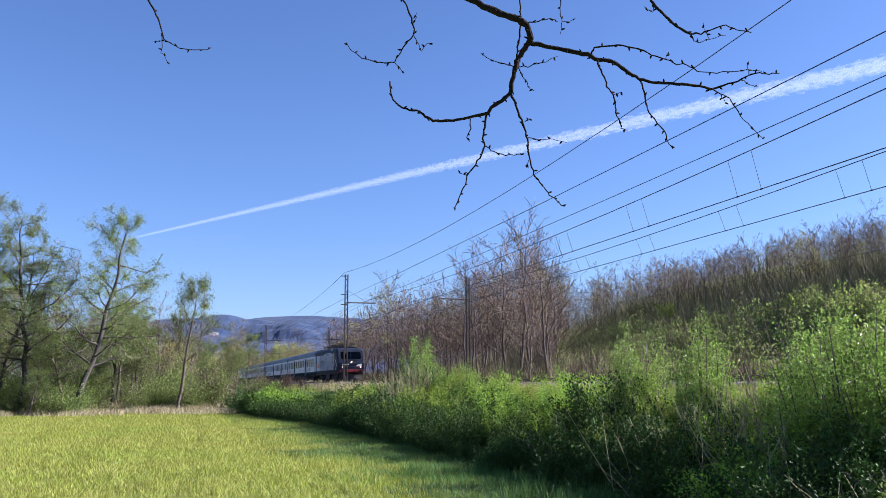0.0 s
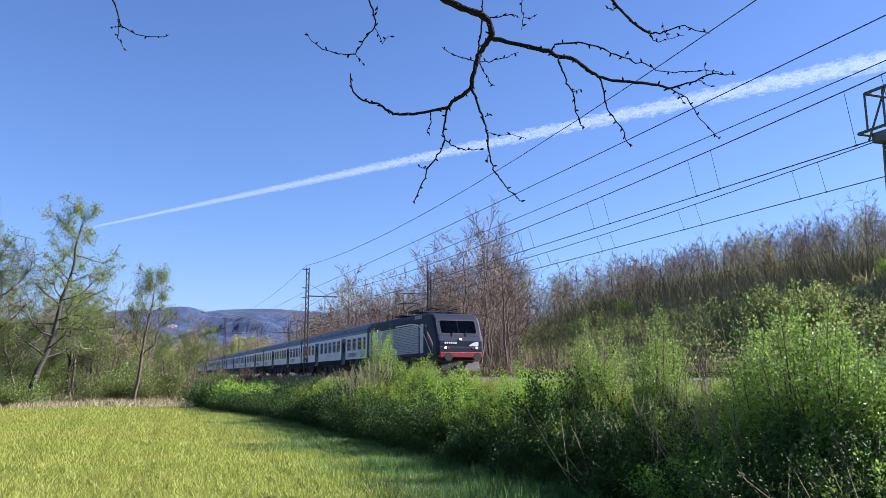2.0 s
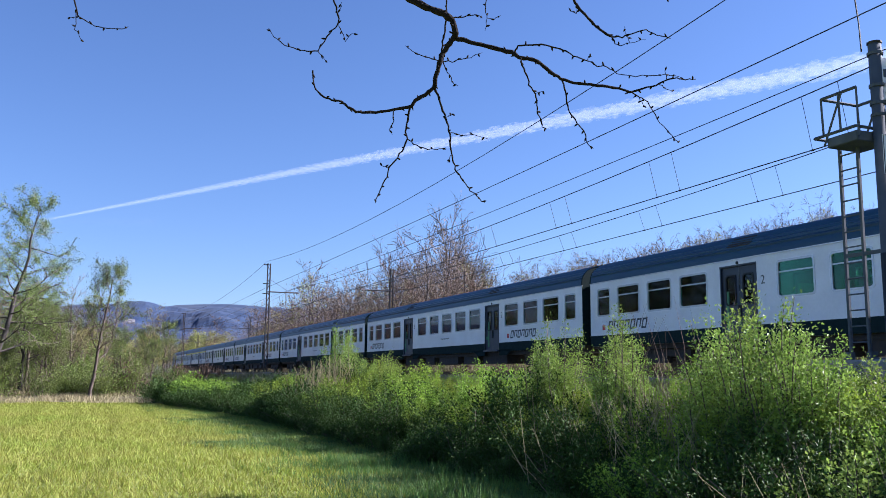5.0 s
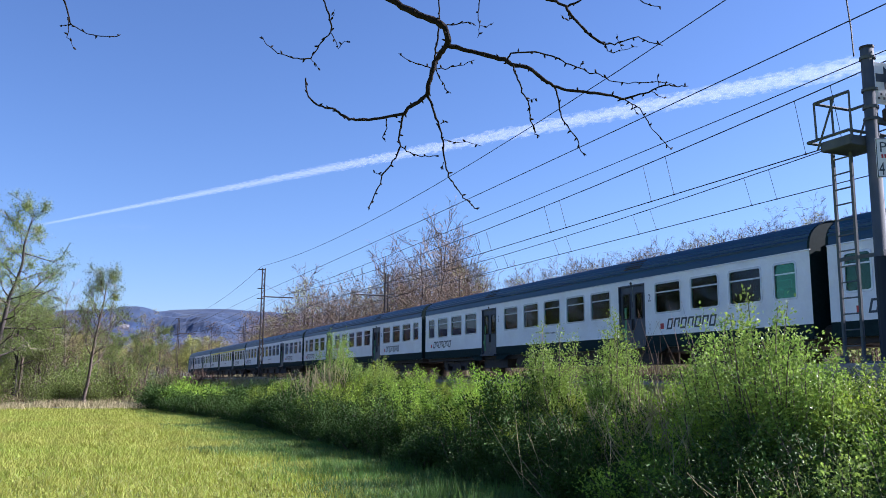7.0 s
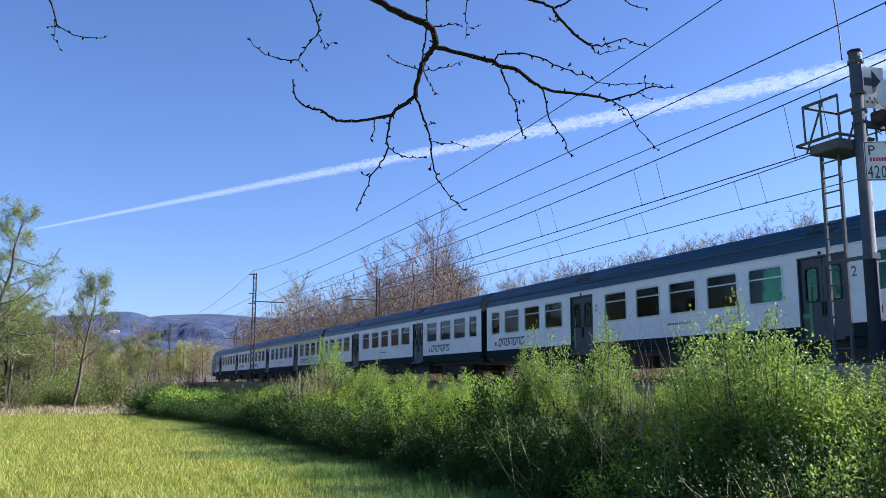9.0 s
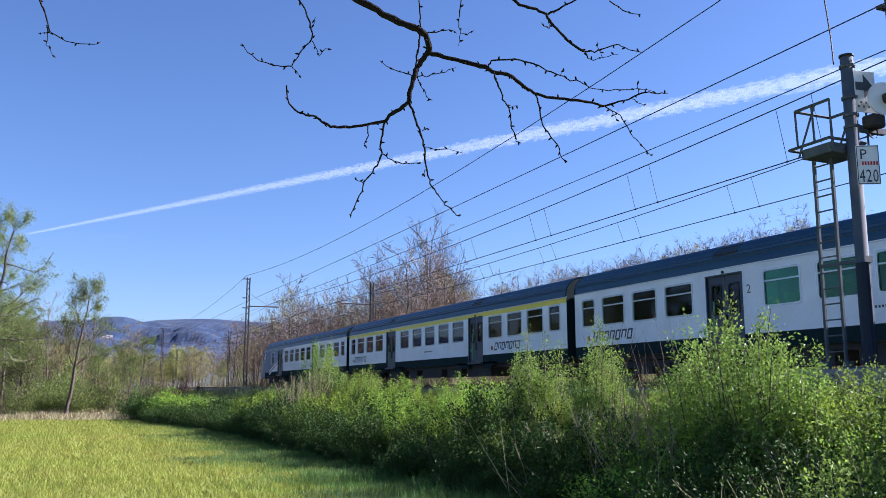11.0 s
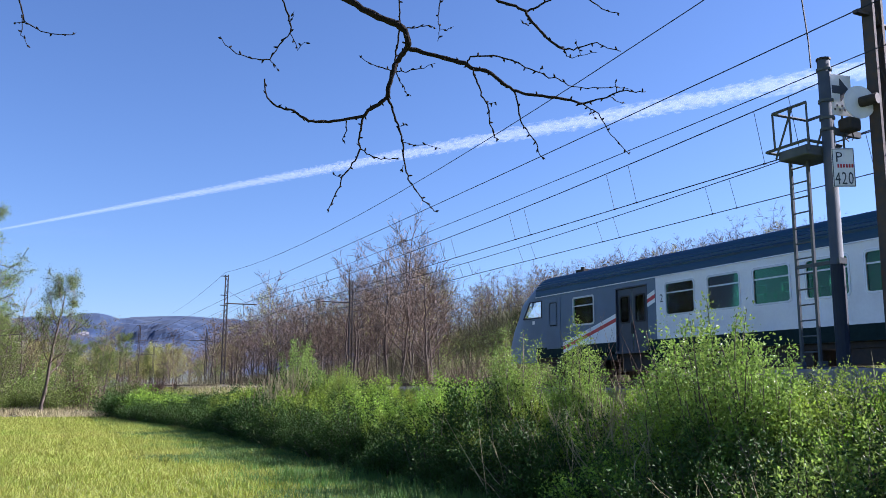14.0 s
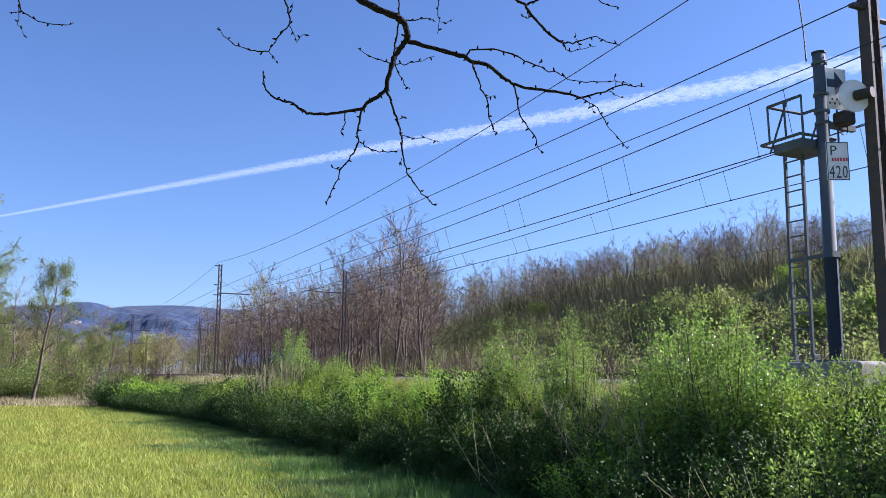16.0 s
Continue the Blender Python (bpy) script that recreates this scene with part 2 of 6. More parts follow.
M_BUD = material("yellow_green_bud", (0.33, 0.32, 0.085), 0.7, vary=0.15, scale=0.5, fine=8, bump=0, island=0.4, objrand=0.3, translucent=0.4, second=(0.25, 0.25, 0.085))
M_GRASS = material("meadow_grass", (0.235, 0.285, 0.034), 0.7, vary=0.2, scale=0.25, fine=3, bump=0, island=0.35, translucent=0.4, second=(0.29, 0.295, 0.05))
M_TALL = material("tall_bluish_grass", (0.115, 0.23, 0.04), 0.7, vary=0.2, scale=0.8, fine=5, bump=0, island=0.3, translucent=0.4)
M_OLIVE = material("olive_herbs", (0.19, 0.235, 0.06), 0.8, vary=0.2, scale=0.4, fine=4, bump=0, island=0.4, translucent=0.5, second=(0.22, 0.21, 0.09))
M_SAPLING = material("yellow_green_saplings", (0.25, 0.31, 0.07), 0.7, vary=0.2, scale=0.4, fine=4, bump=0, island=0.4, translucent=0.5, second=(0.20, 0.25, 0.06))
# grass colour darkened to stand for shadow cast on the meadow
M_SHADOW_GRASS = material("shadow_dark_grass", (0.075, 0.15, 0.035), 0.7, vary=0.2, scale=0.6, fine=5, bump=0, island=0.35, translucent=0.3)
# the blue of distant air haze is mixed into this forest colour
M_HAZED_MOUNT = material("hazed_mountain_forest", (0.007, 0.029, 0.082), 1.0, vary=0.45, scale=0.006, fine=0.035, bump=0, second=(0.027, 0.046, 0.080))
M_LOWHILL = material("far_valley_forest", (0.05, 0.06, 0.035), 1.0, vary=0.3, scale=0.02, fine=0.2, bump=0, second=(0.035, 0.045, 0.035))
M_SILVER = material("silvery_shrub_leaf", (0.22, 0.26, 0.15), 0.6, vary=0.15, bump=0, island=0.35, translucent=0.35)
M_PINK = material("faded_pink_board", (0.5, 0.36, 0.34), 0.7, vary=0.15)
M_HOUSE = material("far_house_plaster", (0.26, 0.25, 0.25), 0.9)


def glass(name, tint, rough=0.02, see=0.55):
    """A tinted pane: partly clear, with a mirror-like gloss on top."""
    m = bpy.data.materials.new(name)
    m.use_nodes = True
    n, l = m.node_tree.nodes, m.node_tree.links
    n.remove(n["Principled BSDF"])
    tr, gl, mix, fr = (n.new(k) for k in ("ShaderNodeBsdfTransparent", "ShaderNodeBsdfGlossy", "ShaderNodeMixShader", "ShaderNodeFresnel"))
    tr.inputs["Color"].default_value = (*[see * c for c in tint], 1)
    gl.inputs["Roughness"].default_value = rough
    fr.inputs["IOR"].default_value = 1.38
    l.new(fr.outputs[0], mix.inputs[0]), l.new(tr.outputs[0], mix.inputs[1]), l.new(gl.outputs[0], mix.inputs[2])
    l.new(mix.outputs[0], n["Material Output"].inputs["Surface"])
    return m


M_PANE = glass("tinted_coach_glass", (0.36, 0.88, 0.62), see=0.7)
M_SCREEN = glass("windscreen_glass", (0.8, 0.9, 1.0), see=0.22)


def lamp_glow(name, colour, power):
    m = bpy.data.materials.new(name)
    m.use_nodes = True
    bs = m.node_tree.nodes["Principled BSDF"]
    bs.inputs["Base Color"].default_value = (*colour, 1)
    bs.inputs["Emission Color"].default_value, bs.inputs["Emission Strength"].default_value = (*colour, 1), power
    return m


M_LED = lamp_glow("amber_display", (0.8, 0.22, 0.02), 0.5)
M_HEADLIGHT = lamp_glow("lit_headlight", (1.0, 0.8, 0.45), 2.0)


def trail_material(strength=1.0):
    """Thin ice cloud: white, ragged, see-through at its edges."""
    m = bpy.data.materials.new("ice_cloud")
    m.use_nodes = True
    n, l = m.node_tree.nodes, m.node_tree.links
    n.remove(n["Principled BSDF"])
    uv = n.new("ShaderNodeUVMap")
    sep = n.new("ShaderNodeSeparateXYZ")
    l.new(uv.outputs[0], sep.inputs[0])
    mp = n.new("ShaderNodeMapping")
    mp.inputs["Scale"].default_value = (190, 5.0, 1)
    mp.inputs["Rotation"].default_value = (0, 0, 0.0)
    no = n.new("ShaderNodeTexNoise")
    no.inputs["Scale"].default_value, no.inputs["Detail"].default_value, no.inputs["Roughness"].default_value = 1.0, 6, 0.65
    l.new(uv.outputs[0], mp.inputs[0]), l.new(mp.outputs[0], no.inputs["Vector"])

    def mth(op, a, b=None, c=None):
        k = n.new("ShaderNodeMath")
        k.operation = op
        for i, s in enumerate((a, b, c)):
            if s is None:
                continue
            if isinstance(s, (int, float)):
                k.inputs[i].default_value = s
            else:
                l.new(s, k.inputs[i])
        return k.outputs[0]

    # dense towards one edge, breaking into puffs at the other
    across = mth("SUBTRACT", sep.outputs["Y"], 0.5)
    dist = mth("MULTIPLY", mth("ABSOLUTE", across), 2.0)
    body = mth("SUBTRACT", 1.0, mth("POWER", dist, 1.6))
    thick = mth("ADD", mth("MULTIPLY", body, 1.15), mth("MULTIPLY_ADD", no.outputs["Fac"], 3.4, -1.85))
    clamp = n.new("ShaderNodeClamp")
    l.new(thick, clamp.inputs[0])
    fade = mth("MULTIPLY", clamp.outputs[0], mth("MULTIPLY_ADD", sep.outputs["X"], 0.045 * strength, 0.07 * strength))
    tr, df, tl, add, mix = (n.new(k) for k in ("ShaderNodeBsdfTransparent", "ShaderNodeBsdfDiffuse", "ShaderNodeBsdfTranslucent", "ShaderNodeAddShader", "ShaderNodeMixShader"))
    df.inputs["Color"].default_value = tl.inputs["Color"].default_value = (0.7, 0.7, 0.7, 1)
    l.new(df.outputs[0], add.inputs[0]), l.new(tl.outputs[0], add.inputs[1])
    l.new(fade, mix.inputs[0]), l.new(tr.outputs[0], mix.inputs[1]), l.new(add.outputs[0], mix.inputs[2])
    l.new(mix.outputs[0], n["Material Output"].inputs["Surface"])
    return m


M_TRAIL = trail_material()
M_WISP = trail_material(0.22)

# ---- ground, track bed, distance ----
def smooth(a, b, x):
    t = np.clip((np.asarray(x, float) - a) / (b - a), 0, 1)
    return t * t * (3 - 2 * t)


def ground_z(x, y):
    """Height of the land: meadow, railway bank, wooded slope behind the line."""
    x, y = np.asarray(x, float), np.asarray(y, float)
    z = 1.45 * smooth(6.3, 11.0, x) * (1 - 0.0 * y)
    z = z - 0.5 * smooth(20.5, 23.5, x) * (1 - smooth(26, 30, x))
    z = z + 8.8 * smooth(25.5, 51, x) * (1 - smooth(62, 140, y)) * smooth(-60, -10, y)
    z = z + 2.2 * smooth(30, 70, x) * smooth(40, 80, y)
    z = z + 0.10 * np.sin(x * 0.55 + 1.3 * np.sin(y * 0.21)) * np.sin(y * 0.37 + 0.4) * smooth(5.2, 7.5, x) * (1 - smooth(10.2, 11.2, x))
    z = z + 0.25 * np.sin(x * 0.3) * np.cos(y * 0.23) * smooth(24, 30, x)
    z = z + 0.035 * np.sin(x * 0.7 + 0.5) * np.sin(y * 0.45) * (1 - smooth(4, 6, x))
    return z + 0.35 * smooth(54, 62, y) * (1 - smooth(3, 8, x)) - 0.0 * x


def make_ground():
    def axis(fine0, fine1, step, far):
        mid = np.arange(fine0, fine1 + 1e-6, step)
        out = fine1 + np.cumsum(step * 1.35 ** np.arange(1, 40))
        inn = fine0 - np.cumsum(step * 1.35 ** np.arange(1, 40))
        return np.concatenate([inn[inn > -far][::-1], mid, out[out < far]])
    xs, ys = axis(-14, 60, 0.5, 4000), axis(-8, 110, 0.8, 4500)
    X, Y = np.meshgrid(xs, ys, indexing="ij")
    v = np.stack([X, Y, ground_z(X, Y)], -1).reshape(-1, 3)
    i, k = np.meshgrid(np.arange(len(xs) - 1), np.arange(len(ys) - 1), indexing="ij")
    n = len(ys)
    f = np.stack([i * n + k, (i + 1) * n + k, (i + 1) * n + k + 1, i * n + k + 1], -1).reshape(-1, 4)
    cx, cy = ((xs[:-1] + xs[1:]) / 2)[i].ravel(), ((ys[:-1] + ys[1:]) / 2)[k].ravel()
    b = Build().add(v, f)
    b.m[0] = np.where((cx < 5.4 - 2.2 * smooth(38, 48, cy)) & (cy < 49.0), 0, np.where(cx > 23, 2, 1))
    tagged(part("ground", b, [M_FIELD, M_EARTH, M_HILL], smooth=True), "green meadow rising to a railway bank and wooded slope", "ground", kind="structure")


def make_track():
    # ballast bed with an uneven shoulder
    ys = np.arange(-60, 420, 0.6)
    prof = [(11.6, 1.30), (12.5, 1.48), (12.95, 1.66), (14.4, 1.70), (16.2, 1.66), (18.0, 1.70), (19.5, 1.66), (20.0, 1.46), (21.2, 1.2)]
    P = np.array([[(x, y, z) for x, z in prof] for y in ys])
    P += RNG.normal(0, 0.02, P.shape) * (1, 0, 1)
    n, k = len(prof), len(ys)
    i, j = np.meshgrid(np.arange(k - 1), np.arange(n - 1), indexing="ij")
    f = np.stack([i * n + j, i * n + j + 1, (i + 1) * n + j + 1, (i + 1) * n + j], -1).reshape(-1, 4)
    bed = tagged(part("track_bed", Build().add(P.reshape(-1, 3), f), M_BALLAST), "grey-brown crushed stone ballast under two railway tracks", "track bed", kind="structure")
    b = Build()
    y, x = RNG.uniform(2, 75, 9000), RNG.uniform(11.7, 13.4, 9000)
    z = np.interp(x, [p[0] for p in prof], [p[1] for p in prof])
    s = RNG.uniform(0.02, 0.05, 9000)
    tet = np.array([(-1, -1, -0.7), (1, -0.8, -0.7), (0.1, 1.1, -0.7), (0, 0, 0.9)])
    v = np.stack([x, y, z], -1)[:, None] + tet[None] * s[:, None, None] * RNG.uniform(0.6, 1.3, (9000, 4, 1))
    b.add(v.reshape(-1, 3), (np.arange(9000)[:, None, None] * 4 + np.array([(0, 1, 3), (1, 2, 3), (2, 0, 3)])[None]).reshape(-1, 3))
    tagged(part("ballast_stones", b, M_BALLAST), "loose grey ballast stones on the track shoulder", "stones", kind="stuff")
    shape = [(-0.07, 0), (0.07, 0), (0.07, 0.02), (0.015, 0.04), (0.015, 0.115), (0.035, 0.125), (0.035, 0.16), (-0.035, 0.16), (-0.035, 0.125), (-0.015, 0.115), (-0.015, 0.04), (-0.07, 0.02)]
    for c in (NEAR, FAR):
        for s in (-0.74, 0.74):
            v = [(c + s + x, yy, RAIL - 0.16 + z) for yy in (-60, 420) for x, z in shape]
            m = len(shape)
            f = [(a, (a + 1) % m, m + (a + 1) % m, m + a) for a in range(m)]
            tagged(part("rail", Build().add(v, f), M_RAIL), "rusty steel rail with a worn top, on sleepers", "rail", "rails of the line")
    sl = bevelled((-1.3, -0.13, -0.14), (1.3, 0.13, 0.0), 0.03)
    me = bpy.data.meshes.new("sleeper")
    sl.to_mesh(me), sl.free(), me.materials.append(M_SLEEPER)
    for c in (NEAR, FAR):
        for q in range(150):
            part("sleeper", me, M_SLEEPER, bed, at=pose(c, -4 + q * 0.6, RAIL - 0.155))


def make_distance():
    # mountain range: a folded ridge, built as land and not as a card
    def ridge(name, label, mat, dist, depth, az0, az1, top, rough, folds, seed, steps=460):
        az = np.linspace(az0, az1, steps)
        fall = np.linspace(0, 1, 44)
        V = np.zeros((steps, len(fall), 3))
        for j, q in enumerate(fall):
            r = dist - depth * q
            h = top(az) * (1 - q) ** 0.8
            a = np.radians(az)
            fold = np.array([noise.fractal(Vector((math.sin(c) * r / folds, math.cos(c) * r / folds, seed)), 1.0, 2.1, 5) for c in a])
            h = h + rough * fold * (0.10 + 0.9 * np.sin(np.pi * q) ** 0.7)
            V[:, j] = np.stack([np.sin(a) * r, np.cos(a) * r, np.maximum(h * dist, -2)], -1)
        i, j = np.meshgrid(np.arange(steps - 1), np.arange(len(fall) - 1), indexing="ij")
        n = len(fall)
        f = np.stack([i * n + j, (i + 1) * n + j, (i + 1) * n + j + 1, i * n + j + 1], -1).reshape(-1, 4)
        tagged(part(name, Build().add(V.reshape(-1, 3), f[:, ::-1]), mat), label, "mountain", kind="structure")
        return V, az

    def big(az):
        t = np.radians(1)
        return t * (4.25 - 0.9 * smooth(2.2, -9, az) + 0.16 * np.exp(-((az - 3.0) / 0.9) ** 2) + 0.22 * np.exp(-((az - 8.0) / 2.6) ** 2) - 0.14 * np.exp(-((az - 4.4) / 0.6) ** 2) - 1.2 * smooth(11, 30, az))

    land, azs = ridge("mountain_range", "wooded mountain range on the horizon, haze put into its blue colour", M_HAZED_MOUNT, 4300, 1800, -40, 60, big, 0.013, 380, 3)
    ridge("valley_hill", "low wooded hill in front of the mountains", M_LOWHILL, 900, 500, -60, 20, lambda az: np.radians(1.05) + 0 * az + 0.006 * np.sin(az * 0.4), 0.006, 120, 5)
    houses = thing("hill_village", "pale far houses scattered on the mountain foot", "village")
    rng = np.random.default_rng(4)
    for _ in range(22):
        i, j = int(np.argmin(np.abs(azs - rng.normal(3.2, 2.0)))), int(rng.integers(24, 36))
        x, y, z = (float(c) for c in land[i, j])
        w, h = rng.uniform(3.5, 7), rng.uniform(4, 6)
        hb = Build().box((x - w, y - 6, z - 8), (x + w, y + 6, z + h))
        hb.add([(x - w, y - 6, z + h), (x + w, y - 6, z + h), (x + w, y + 6, z + h), (x - w, y + 6, z + h), (x - w, y, z + h + 4), (x + w, y, z + h + 4)], [(0, 1, 5, 4), (2, 3, 4, 5)])
        part("house", hb, M_HOUSE, houses)


def make_trail(name, label, first, last, far, near, w0, w1, mat):
    """A long straight ice trail high up, drawn out and puffing to one side."""
    a, b = Vector(first) * far, Vector(last) * near
    ts = np.linspace(-0.04, 1.12, 120)
    pts = [a + (b - a) * t for t in map(float, ts)]
    v = []
    for q, (t, p) in enumerate(zip(ts, pts)):
        d = (pts[min(q + 1, 119)] - pts[max(q - 1, 0)]).normalized()
        side = d.cross(p - Vector(EYE)).normalized()
        w = w0 + (w1 - w0) * float(t)
        v += [p + side * w, p - side * w]
    me = bpy.data.meshes.new(name)
    me.from_pydata([tuple(x) for x in v], [], [(2 * q, 2 * q + 2, 2 * q + 3, 2 * q + 1) for q in range(119)])
    layer = me.uv_layers.new(name="UVMap")
    for poly in me.polygons:
        for li in poly.loop_indices:
            vi = me.loops[li].vertex_index
            layer.data[li].uv = ((vi // 2) / 119, vi % 2)
    me.materials.append(mat)
    ob = tagged(new(name, me), label, "vapour trail", kind="structure")
    ob.visible_shadow = False


make_ground()
make_track()
make_distance()
TRAIL_A, TRAIL_B = (-0.0428, 0.9862, 0.1602), (0.7210, 0.6130, 0.3232)
make_trail("vapour_trail", "white ragged aircraft vapour trail across the sky", TRAIL_A, TRAIL_B, 4600, 1700, 6, 21, M_TRAIL)
make_trail("cloud_wisp", "faint thin wisp of high cloud under the trail", (-0.0467, 0.9865, 0.1571), (0.0522, 0.9851, 0.1639), 4600, 4500, 12, 20, M_WISP)

# ---- overhead line and signal ----
def catenary_mast(x, y, side, height=8.6, arm=2.6):
    """A lattice mast of two channels with zigzag lacing; its arm reaches over the track on that side."""
    base = float(ground_z(x, y)) + (0.25 if 11 < x < 21 else 0.0)
    base = max(base, 1.55)
    t = thing("catenary_mast", "dark rusty lattice steel mast carrying overhead wires", "mast", "masts of the overhead line", at=pose(x, y, base))
    h = height + RAIL - base
    w0, w1, d = 0.145, 0.125, 0.10
    part("footing", bevelled((-0.4, -0.4, -0.5), (0.4, 0.4, 0.12), 0.04), M_CONC, t, "stained concrete footing")
    for s in (-1, 1):
        b = Build()
        for q in (-1, 1):  # flanges and web of one channel
            v = [(s * (w0 - 0.0), q * d - 0.008, 0.1), (s * (w0 - 0.06), q * d - 0.008, 0.1), (s * (w0 - 0.06), q * d + 0.008, 0.1), (s * w0, q * d + 0.008, 0.1)]
            v += [(s * w1, q * d - 0.008, h), (s * (w1 - 0.05), q * d - 0.008, h), (s * (w1 - 0.05), q * d + 0.008, h), (s * w1, q * d + 0.008, h)]
            b.add(v, [(0, 1, 5, 4), (1, 2, 6, 5), (2, 3, 7, 6), (3, 0, 4, 7), (4, 5, 6, 7)])
        b.add([(s * w0, -d, 0.1), (s * w0, d, 0.1), (s * w1, d, h), (s * w1, -d, h), (s * (w0 - 0.012), -d, 0.1), (s * (w0 - 0.012), d, 0.1), (s * (w1 - 0.012), d, h), (s * (w1 - 0.012), -d, h)], [(0, 1, 2, 3), (7, 6, 5, 4), (3, 2, 6, 7)])
        part("channel", b, M_STEEL, t)
    for q in (-1, 1):
        n = 17
        for k in range(n):
            z0, z1 = 0.15 + k * (h - 0.3) / n, 0.15 + (k + 1) * (h - 0.3) / n
            s = 1 if k % 2 else -1
            part("lacing_bar", Build().tube([(-s * 0.12, q * 0.09, z0), (s * 0.12, q * 0.09, z1)], 0.014, 4), M_STEEL, t)
    # cantilever at the height of the carrying cable
    za = RAIL + 5.95 - base
    out = side * arm
    cant = part("cantilever", Build().tube([(0, 0, za), (out * 0.8, 0, za)], 0.045, 8), M_STEEL, t, "tubular cantilever arm")
    part("stay", Build().tube([(0, 0, za + 1.0), (out * 0.62, 0, za + 0.04)], 0.012, 5), M_STEEL, cant)
    ins = Build()
    for k in range(4):
        ins.tube([(out * 0.80 + side * 0.06 * k, 0, za - 0.02), (out * 0.80 + side * (0.06 * k + 0.035), 0, za + 0.02)], 0.075, 10)
    part("insulator", ins, M_INSUL, cant, "ribbed brown insulator")
    part("registration_arm", Build().tube([(out * 0.5, 0, za), (out * 0.52, 0, za - 0.95), (out * 0.9, 0, za - 0.85)], 0.016, 5), M_STEEL, cant)
    for z in (h - 0.12, h - 1.55, h - 2.3):
        part("bracket", Build().box((-side * 0.30 - 0.12, -0.05, z - 0.03), (-side * 0.30 + 0.34, 0.05, z + 0.03)), M_STEEL, t)
    return t


MAST_Y = (9.38, 64.6, 124.0, 182.0, 240.0)
for yy in MAST_Y:
    catenary_mast(12.45, yy, 1, 8.4 if yy < 20 else 8.1)
for yy in (3.0, 59.8, 119.0, 177.0, 236.0):
    catenary_mast(20.6, yy, -1, 7.6)


def sagging(x, z_at, sag, y0, y1, n=14):
    s = np.linspace(0, 1, n)
    return np.stack([np.full(n, x), y0 + (y1 - y0) * s, z_at - 4 * sag * s * (1 - s)], -1)


SPANS = [(-45.0, 9.3), (9.3, 64.6), (64.6, 124.0), (124.0, 182.0), (182.0, 240.0)]


def wire(name, label, x, z_at, sag, r):
    b = Build()
    pts = np.concatenate([sagging(x, z_at, sag, y0, y1)[(0 if k == 0 else 1):] for k, (y0, y1) in enumerate(SPANS)])
    b.tube(pts, r, 5, cap=False)
    return tagged(part(name, b, M_WIRE), label, "wire", "wires of the overhead line")


wire("feeder_wire", "thin dark feeder wire hung between mast tops", 12.3, 10.1, 1.0, 0.012)
wire("feeder_wire", "thin dark feeder wire on the mast sides", 12.2, 8.05, 0.10, 0.012)
wire("earth_wire", "thin dark earth wire below the feeders", 12.2, 7.25, 0.18, 0.010)
wire("far_line_wire", "thin dark wire beyond the tracks", 21.0, 6.1, 0.5, 0.008)
for c, zc, zm in ((NEAR, 6.68, 8.05), (FAR, 6.87, 8.05)):
    wire("contact_wire", "taut copper contact wire over the track", c + 0.1, zc, 0.0, 0.014)
    wire("carrying_cable", "sagging carrying cable above the contact wire", c - 0.15, zm, 0.62, 0.014)
    for y0, y1 in SPANS[1:3]:
        for q in range(10):
            for off in (-0.5, 0.5):
                y = y0 + 4.1 + q * 5.6 + off
                s = (y - y0) / (y1 - y0)
                z = zm - 4 * 0.62 * s * (1 - s)
                if z - zc > 0.1 and s < 1:
                    tagged(part("dropper", Build().tube([(c - 0.15, y, z), (c + 0.1, y, zc)], 0.008, 4).tube([(c + 0.1, y - 0.04, zc), (c + 0.1, y + 0.04, zc)], 0.022, 5), M_WIRE), "thin vertical dropper wire between cable and contact wire", "dropper", "droppers of the overhead line")


def bars(parent, name, mat, rects, at):
    """Flat painted bars, each (x, z, w, h), in the plane of a sign."""
    b = Build()
    for x, z, w, h in rects:
        b.box((x, -0.004, z), (x + w, 0.0, z + h))
    return part(name, b, mat, parent, at=at)


def lettering(text, size, mat, parent, at, name="lettering", width=1.0):
    cu = bpy.data.curves.new(name, "FONT")
    cu.body, cu.size, cu.extrude, cu.align_x = text, size, 0.001, "CENTER"
    cu.resolution_u = 2
    tmp = bpy.data.objects.new(name, cu)
    scene.collection.objects.link(tmp)
    me = bpy.data.meshes.new_from_object(tmp.evaluated_get(bpy.context.evaluated_depsgraph_get()))
    bpy.data.objects.remove(tmp)
    me.materials.clear()
    me.materials.append(mat)
    ob = new(name, me)
    ob.parent = parent
    ob.matrix_basis = at @ Matrix.Diagonal((width, 1, 1, 1))
    return ob


